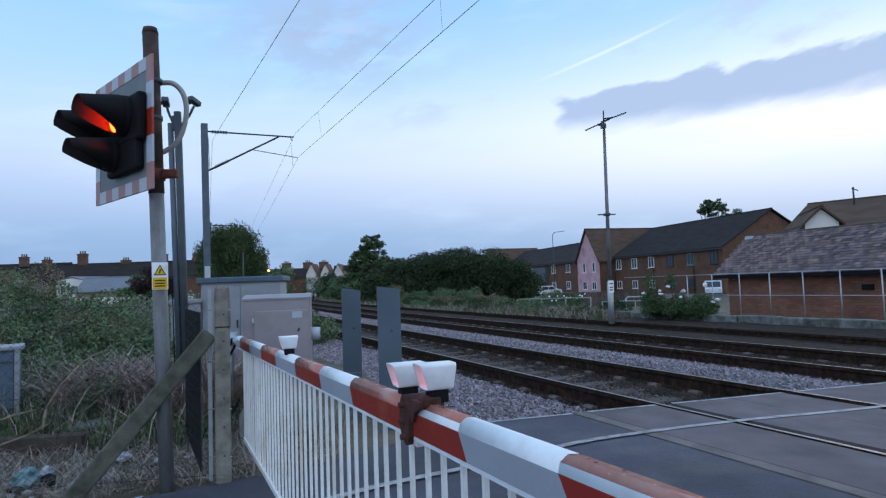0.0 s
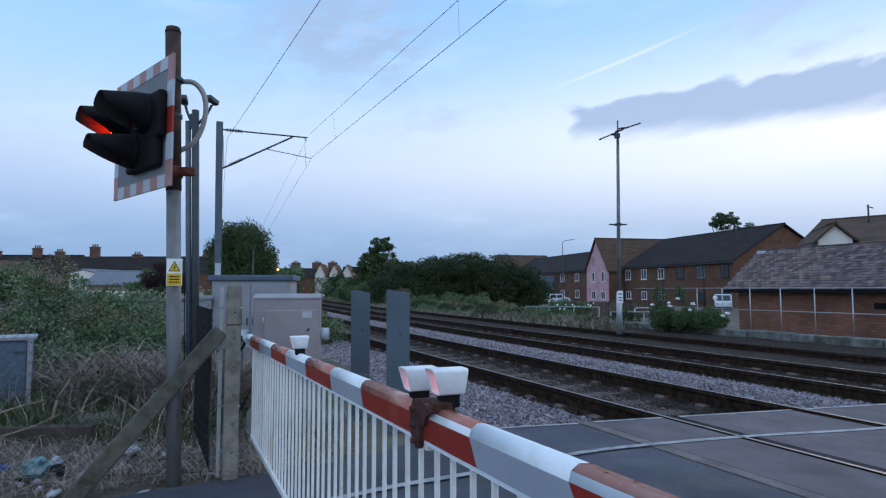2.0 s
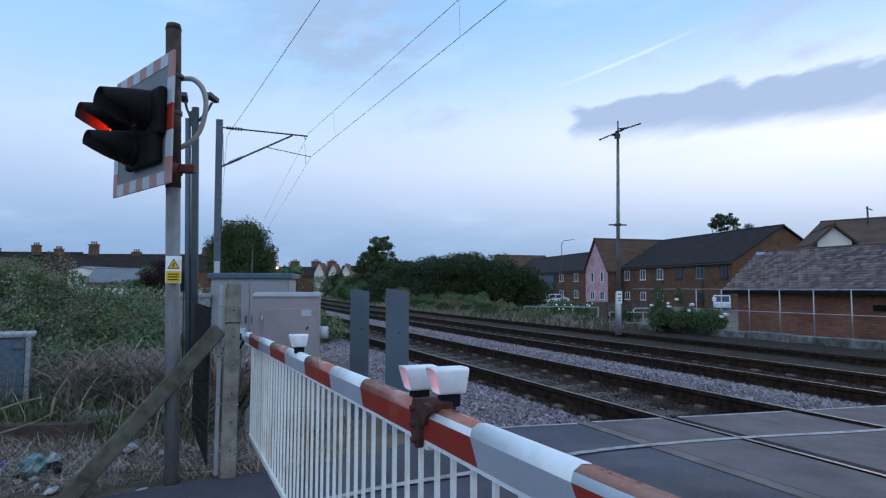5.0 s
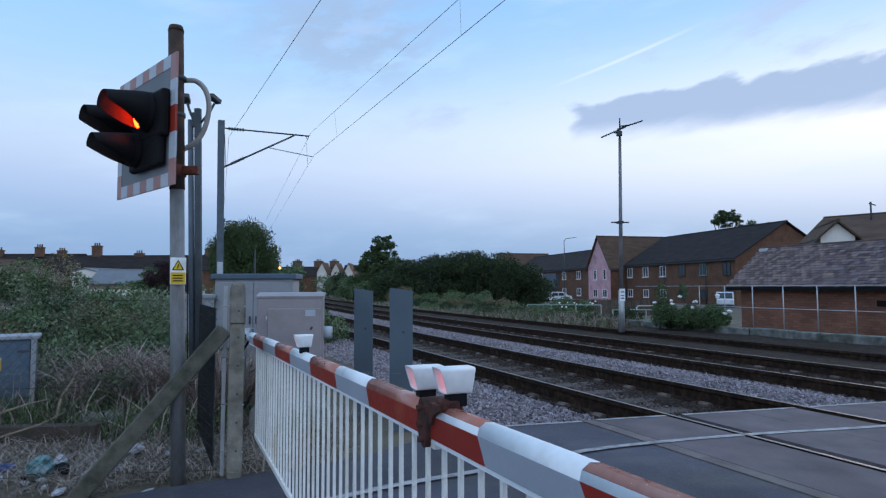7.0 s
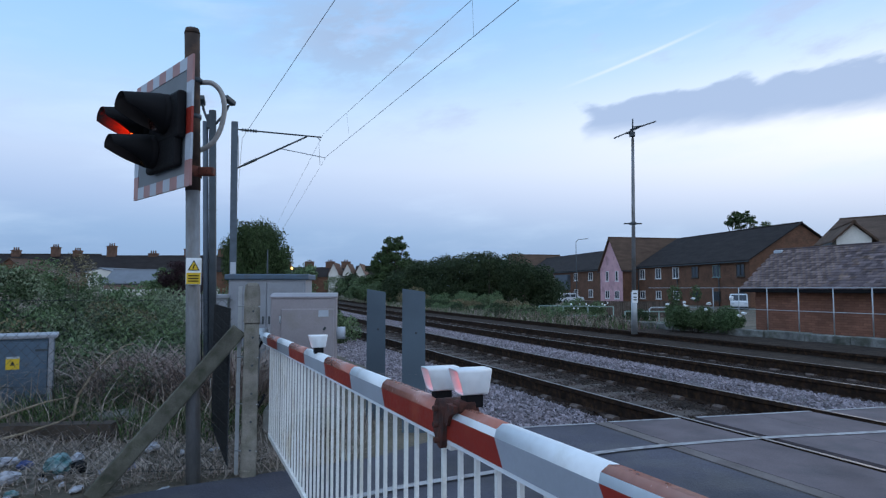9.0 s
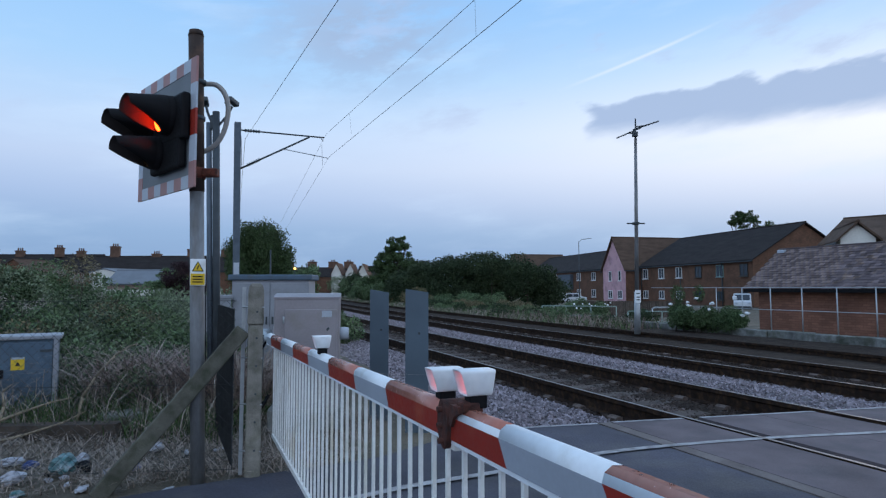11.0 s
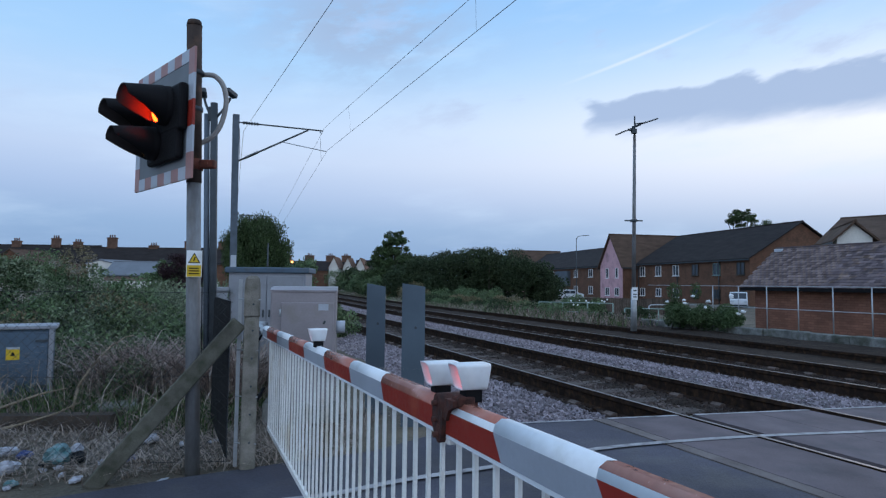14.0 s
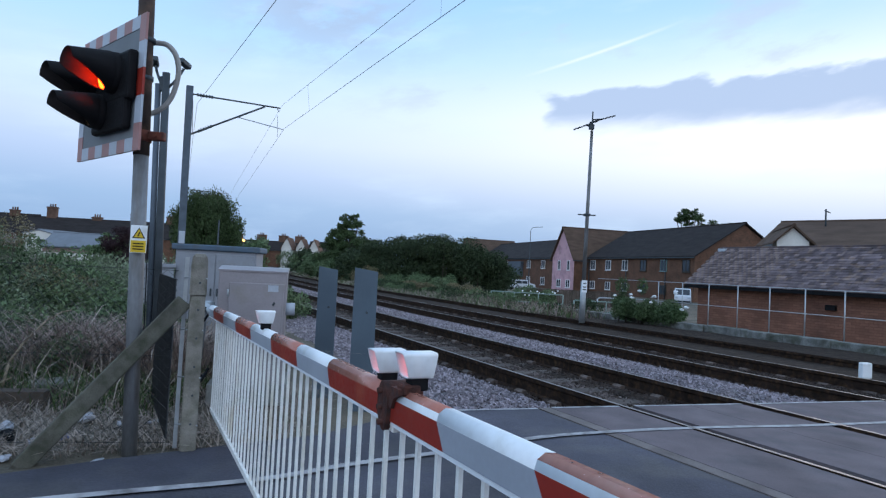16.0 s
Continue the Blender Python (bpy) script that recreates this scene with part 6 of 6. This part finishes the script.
def branch(pts, r, label):
    bm = BM()
    n = len(pts) - 1
    for i, (a, b) in enumerate(zip(pts, pts[1:])):
        tube(bm, a, b, r * (1 - 0.75 * i / n), r * (1 - 0.75 * (i + 1) / n), 6)
    base = Vector(pts[0])
    ob = part("dead_branch", bm, DEAD)
    return tagged(ob, label, "branch", "dead branches")


branch([(-3.22, 5.35, 0.0), (-3.2, 5.4, 0.25), (-3.12, 5.45, 0.42), (-2.98, 5.5, 0.60), (-2.88, 5.55, 0.68), (-2.80, 5.55, 0.70)], 0.014, "pale bent dead stem standing in the grass")
branch([(-3.75, 4.9, 0.02), (-3.6, 4.95, 0.14), (-3.45, 5.0, 0.20), (-3.25, 5.05, 0.27), (-3.1, 5.1, 0.3)], 0.016, "pale dead branch on the verge")
branch([(-3.62, 4.95, 0.05), (-3.58, 4.97, 0.25), (-3.62, 5.0, 0.36), (-3.55, 5.0, 0.42)], 0.013, "pale dead branch on the verge")
branch([(-3.55, 4.8, 0.0), (-3.3, 4.85, 0.06), (-3.05, 4.9, 0.14), (-2.9, 4.95, 0.22)], 0.012, "pale dead branch on the verge")
bm = BM()
prism(bm, [(-4.6, 4.82, -0.02), (-2.7, 5.02, -0.02), (-2.7, 5.02, 0.10), (-4.6, 4.82, 0.10)], (0.01, 0.14, 0))
tagged(part("timber_edging", bm, material("old_timber", (0.07, 0.055, 0.045), 0.9, vary=0.3, scale=6, fine=40, bump=0.5)), "old dark timber lying along the verge", "timber")


# ---- beyond the tracks ----
def railing(p0, p1, n, z0, mat, label):
    root = empty("railing", Matrix.Identity(4), label, "railing", "railings")
    a, b = Vector(p0), Vector(p1)
    for z in (z0 + 0.35, z0 + 0.75):
        bm = BM()
        tube(bm, a + Vector((0, 0, z)), b + Vector((0, 0, z)), 0.025, seg=8)
        part("rail", bm, mat, root)
    for i in range(n):
        bm = BM()
        q = a.lerp(b, i / (n - 1))
        tube(bm, q + Vector((0, 0, z0 - 0.4)), q + Vector((0, 0, z0 + 0.75)), 0.025, seg=8)
        part("post", bm, mat, root)


RAILGREEN = material("pale_green_rail", (0.22, 0.30, 0.27), 0.6, vary=0.15, bump=0)
railing((4.3, 27.5, 0), (7.3, 26.3, 0), 4, -0.35, RAILGREEN, "pale green tubular railing beyond the tracks")
railing((7.0, 23.6, 0), (9.4, 23.0, 0), 3, -0.45, RAILGREEN, "pale green tubular railing beyond the tracks")
bm = BM()
pipe(bm, [Vector((7.6, 22.6, -0.5)), Vector((7.6, 22.6, 0.42)), Vector((7.68, 22.6, 0.48)), Vector((8.3, 22.6, 0.48)), Vector((8.38, 22.6, 0.42)), Vector((8.38, 22.6, -0.5))], 0.025)
tagged(part("hoop_barrier", bm, GALV), "galvanised hoop barrier beyond the tracks", "barrier")


def vehicle(p, rz, paint, label, tall):
    root = empty("van" if tall else "car", pose(*p, 0, 0, rz), label, "vehicle")
    roof_z, nose = (1.75, 1.05) if tall else (1.42, 0.92)
    prof = [(-1.85, 0.28), (1.85, 0.28), (1.90, 0.62), (1.80, nose - 0.08), (1.15, nose), (0.55, roof_z - 0.06), (0.25, roof_z), (-1.55, roof_z), (-1.82, roof_z - 0.18), (-1.88, 0.8)]
    bm = BM()
    prism(bm, [(x, -0.80, z) for x, z in prof], (0, 1.6, 0))
    bmesh.ops.bevel(bm, geom=bm.edges[:], offset=0.05, segments=2, affect="EDGES")
    body = part("body", bm, paint, root)
    for s in (-1, 1):
        for x0, x1 in ((-1.4, -0.5), (-0.4, 0.45)):
            bm = BM()
            box(bm, ((x0 + x1) / 2, s * 0.803, roof_z - 0.36), (x1 - x0, 0.014, 0.40), bevel=0.005)
            part("side_window", bm, GLASS, root)
        bm = BM()
        box(bm, (1.85, s * 0.58, nose - 0.24), (0.10, 0.26, 0.14), bevel=0.02)
        part("headlight", bm, PALEWHITE, root, "pale headlight")
    bm = BM()
    c, d = Vector((0.85, 0, (nose + roof_z - 0.06) / 2)), Vector((-0.60, 0, roof_z - 0.06 - nose))
    box(bm, c + Vector((0.012, 0, 0.008)), (d.length * 0.86, 1.36, 0.02), Matrix((d.normalized(), Vector((0, 1, 0)), d.normalized().cross(Vector((0, 1, 0))))).transposed())
    part("windscreen", bm, GLASS, root, "dark windscreen")
    bm = BM()
    box(bm, (1.88, 0, 0.44), (0.10, 1.5, 0.16), bevel=0.03)
    part("bumper", bm, DARKSTEEL, root, "dark bumper")
    for x in (-1.2, 1.2):
        for s in (-1, 1):
            bm = BM()
            tube(bm, (x, s * 0.68, 0.30), (x, s * 0.83, 0.30), 0.30, seg=16)
            wheel = part("wheel", bm, BLACK, root)
            bm = BM()
            tube(bm, (x, s * 0.83, 0.30), (x, s * 0.842, 0.30), 0.18, seg=12)
            part("hub", bm, GALV, wheel)


VANWHITE = material("van_white", (0.58, 0.61, 0.66), 0.35, vary=0.06, bump=0)
vehicle((30.2, 62.5, -1.15), -115, VANWHITE, "white van parked by the terrace", True)
vehicle((18.2, 88, -0.95), 20, VANWHITE, "white car parked by the far terrace", False)
bm = BM()
box(bm, (0, 0, 0.13), (0.16, 0.10, 0.24), bevel=0.02)
wb = tagged(part("marker_block", bm, WHITE), "small white marker block beside the far rail", "marker")
wb.location = (7.2, 8.85, -0.12)
# board fence before the terrace
FENCEWOOD = material("grey_brown_fence", (0.085, 0.066, 0.055), 0.9, vary=0.25, scale=3, fine=30, bump=0.3, random_by=("object", 0.3))
garden_fence = empty("board_fence", Matrix.Identity(4), "weathered grey-brown close-boarded garden fence", "fence")
for i in range(52):
    bm = BM()
    box(bm, (9.6 + i * 0.155, 46.0 - i * 0.02, -0.36 + rb.uniform(-0.02, 0.02)), (0.148, 0.02, 1.18))
    part("board", bm, FENCEWOOD, garden_fence)
bl = [((6.8 + rb.uniform(-0.9, 0.9), 30 + rb.uniform(-0.8, 0.8), rb.uniform(-0.1, 0.35)), rb.uniform(0.25, 0.42), 0.9) for k in range(18)]
wild = make_bush("flowering_shrub", bl, LEAF, "green shrub with small white blooms beyond the tracks", 51, 0.08, 9000)
for k in range(12):
    bm = BM()
    bmesh.ops.create_icosphere(bm, subdivisions=1, radius=rb.uniform(0.03, 0.055))
    f = part("bloom", bm, WHITE, wild, "white bloom")
    f.location = (rb.uniform(-0.9, 0.9), -0.95 + rb.uniform(-0.1, 0.2), rb.uniform(0.15, 0.65))
for k, (x, y, zt, rad, mt, lb) in enumerate(((-2.4, 48, 1.0, 0.75, OLIVE, "yellow-brown withered bush under the hedge"), (0.6, 46, 0.5, 0.9, LEAF, "bright green nettles under the hedge"), (2.6, 44, 0.5, 0.9, LEAF, "bright green nettles under the hedge"),
                                             (1.4, 40, 0.15, 0.7, OLIVE, "brown withered weeds beside the track"), (4.0, 36, 0.2, 0.6, OLIVE, "brown-green weeds beside the track"), (-4.4, 52, 0.8, 0.7, OLIVE, "brown-green weeds beside the track"))):
    bl = [((x + rb.uniform(-1, 1) * rad * 1.5, y + rb.uniform(-1, 1), rb.uniform(-0.2, 1) * zt), rad * rb.uniform(0.4, 0.7), 0.9) for q in range(12)]
    make_bush("wild_bush", bl, mt, lb, 80 + k, 0.09, 5000, category="bush")


def far_side(rng):
    s, o = rng.uniform(15.5, 27), rng.uniform(12.4, 14.6)
    p = on_line(s, o)
    return p.x, p.y


blades("tall_weeds", 1300, far_side, 0.15, 0.5, GREENGRASS, "tall green weeds on the far side of the tracks", 78, 0.5, 0.010)
blades("tall_brown_grass", 1500, far_side, 0.2, 0.65, RUSSET, "tall seeding brown grass on the far side", 79, 0.5, 0.008)
# street lamps
for p, h, lit in (((-16.2, 65, 0), 3.3, True), ((-11.0, 38, 0), 3.6, False), ((17.0, 78, -0.9), 8.0, False)):
    root = empty("street_lamp", Matrix.Translation(p), "slim grey street lamp" + (" glowing orange" if lit else " with a short arm"), "street lamp", "street lamps")
    bm = BM()
    tube(bm, (0, 0, -0.4), (0, 0, h), 0.06, 0.04, 8)
    if h > 5:
        pipe(bm, [Vector((0, 0, h)), Vector((0.3, 0, h + 0.3)), Vector((1.6, 0, h + 0.45))], 0.035, 6)
    part("column", bm, DARKSTEEL, root)
    if lit:
        bm = BM()
        bmesh.ops.create_uvsphere(bm, u_segments=12, v_segments=8, radius=0.13, matrix=Matrix.Translation((0, 0, h)))
        part("lantern", bm, material("orange_lantern", (1.0, 0.45, 0.12), 0.4, bump=0, emit=3.5), root, "glowing orange lantern")

# ---- sleepers and stones ----
CLIPMAT = material("rail_clip_steel", (0.10, 0.075, 0.066), 0.8, vary=0.3, scale=20, bump=0.2, random_by=("object", 0.4))


def build_sleepers():
    me = bpy.data.meshes.new("sleeper")
    bm = BM()
    box(bm, (0, 0, -0.215), (2.45, 0.25, 0.12), bevel=0.015)
    bm.to_mesh(me)
    bm.free()
    me.materials.append(SLEEPER)
    clip = bpy.data.meshes.new("rail_clip")
    bm = BM()
    prism(bm, [(-0.17, -0.07, -0.16), (0.17, -0.07, -0.16), (0.17, -0.07, -0.125), (0.13, -0.07, -0.105), (0.08, -0.07, -0.112), (0.07, -0.07, -0.15), (-0.07, -0.07, -0.15), (-0.08, -0.07, -0.112), (-0.13, -0.07, -0.105), (-0.17, -0.07, -0.125)], (0, 0.14, 0))
    bm.to_mesh(clip)
    bm.free()
    clip.materials.append(CLIPMAT)
    for oc, nm in ((5.0225, "near"), (8.4025, "far")):
        root = empty("sleeper_row", Matrix.Identity(4), "concrete sleepers with rusty clips under the rails", "sleepers")
        s = deck_s(oc) + 0.35
        for i in range(64):
            a = new("sleeper", me)
            a.parent = root
            t = on_line(s + 0.1, oc) - on_line(s - 0.1, oc)
            q = on_line(s, oc, -0.031)
            a.matrix_basis = Matrix.Translation(q) @ Matrix.Rotation(math.atan2(t.y, t.x) - math.pi / 2, 4, "Z")
            for side in (-0.7525, 0.7525):
                b = new("rail_clip", clip)
                b.parent = a
                b.location = (side, 0, 0)
            s += 0.65


build_sleepers()


def build_stones():
    rng = np.random.default_rng(8)
    base = np.array([(1, 1, 1), (1, -1, -1), (-1, 1, -1), (-1, -1, 1), (1.2, 0, 0), (0, 1.2, 0), (0, 0, 1.2), (-1.2, 0, 0), (0, -1.2, 0), (0, 0, -1.2)]) * 0.5
    faces = np.array([(4, 0, 5), (4, 6, 0), (5, 0, 6), (4, 1, 8), (4, 9, 1), (8, 1, 9), (7, 5, 2), (7, 2, 9), (5, 9, 2), (7, 3, 6), (7, 8, 3), (6, 3, 8), (4, 5, 9), (4, 8, 6), (7, 6, 5), (7, 9, 8)])
    n = 34000
    V, Fc, c = [], [], 0
    V2, F2, c2 = [], [], 0
    V3, F3, c3 = [], [], 0
    edges = np.array([2.2, 2.7, 3.3, 4.0, 5.0, 6.1, 6.7, 7.3, 8.4, 9.6, 10.5, 11.2, 12.2])
    hs = np.array([-0.16, -0.14, -0.15, -0.185, -0.225, -0.185, -0.085, -0.155, -0.195, -0.18, -0.16, -0.17, -0.20])
    while c < n:
        o = rng.uniform(2.3, 10.4)
        s = 1.0 + rng.exponential(13)
        p = on_line(s, o)
        if p.dot(RN) < 5.18 or s > 60 or any(abs(o - r) < 0.09 for r in RAILS):
            continue
        oily = RAILS[0] - 0.20 < o < RAILS[0] + 0.45 or RAILS[1] - 0.50 < o < RAILS[1] + 0.18 or RAILS[2] - 0.16 < o < RAILS[3] + 0.16 or o > 9.5
        dusty = RAILS[0] < o < RAILS[1] and not oily
        z = np.interp(o, edges, hs)
        sc = rng.uniform(0.018, 0.04) * rng.uniform(0.7, 1.3, 3)
        q = rng.normal(size=4)
        q /= np.linalg.norm(q)
        R = np.array(Matrix.Rotation(rng.uniform(0, 6.28), 3, Vector(q[:3])))
        v = (base * rng.uniform(0.75, 1.25, (10, 1)) * sc) @ R.T + np.array([p.x, p.y, z + 0.008])
        if dusty:
            V3.append(v + np.array([0, 0, 0.010]))
            F3.append(faces + 10 * c3)
            c3 += 1
            continue
        if oily:
            V2.append(v + np.array([0, 0, 0.006]))
            F2.append(faces + 10 * c2)
            c2 += 1
            continue
        V.append(v)
        Fc.append(faces + 10 * c)
        c += 1
    me = bpy.data.meshes.new("ballast_stones")
    me.from_pydata(np.concatenate(V).tolist(), [], np.concatenate(Fc).tolist())
    me.materials.append(STONE)
    dark = bpy.data.meshes.new("oily_stones")
    dark.from_pydata(np.concatenate(V2).tolist(), [], np.concatenate(F2).tolist())
    dark.materials.append(DARKSTONE)
    mid = bpy.data.meshes.new("dusty_stones")
    mid.from_pydata(np.concatenate(V3).tolist(), [], np.concatenate(F3).tolist())
    mid.materials.append(DUSTYSTONE)
    tagged(new("dusty_stones", mid), "rust-dusted stones in the middle of the near track", "ballast", kind="stuff")
    tagged(new("oily_stones", dark), "dark oily stones between the running rails", "ballast", kind="stuff")
    tagged(new("ballast_stones", me), "loose grey-brown ballast stones between the rails", "ballast", kind="stuff")


build_stones()


# ---- what moves: the added discs that blank the red lamps between flashes ----
def motions():
    first, period, lit = -0.0272, 0.7622, 0.395
    step = 1.0 / FPS
    for cover, x, z in BULB_RED:
        near = x > 0
        rows, t = [], 0.0
        state = None
        k = 0
        while k <= 16 * FPS:
            t = k / FPS
            ph = (t - first + 1e-6) % period
            on = (ph < lit) == near
            y = -0.093 if on else -0.119
            if state is None or on != state:
                if state is not None:
                    rows.append((t - step, pose(x, -0.093 if state else -0.119, z)))
                rows.append((t, pose(x, y, z)))
                state = on
            k += 1
        if rows[-1][0] < 16.0:
            rows.append((16.0, pose(x, -0.093 if state else -0.119, z)))
        clean = {}
        for t, m in rows:
            clean[round(t * FPS)] = (t, m)
        walk(cover, [clean[k] for k in sorted(clean)])


motions()
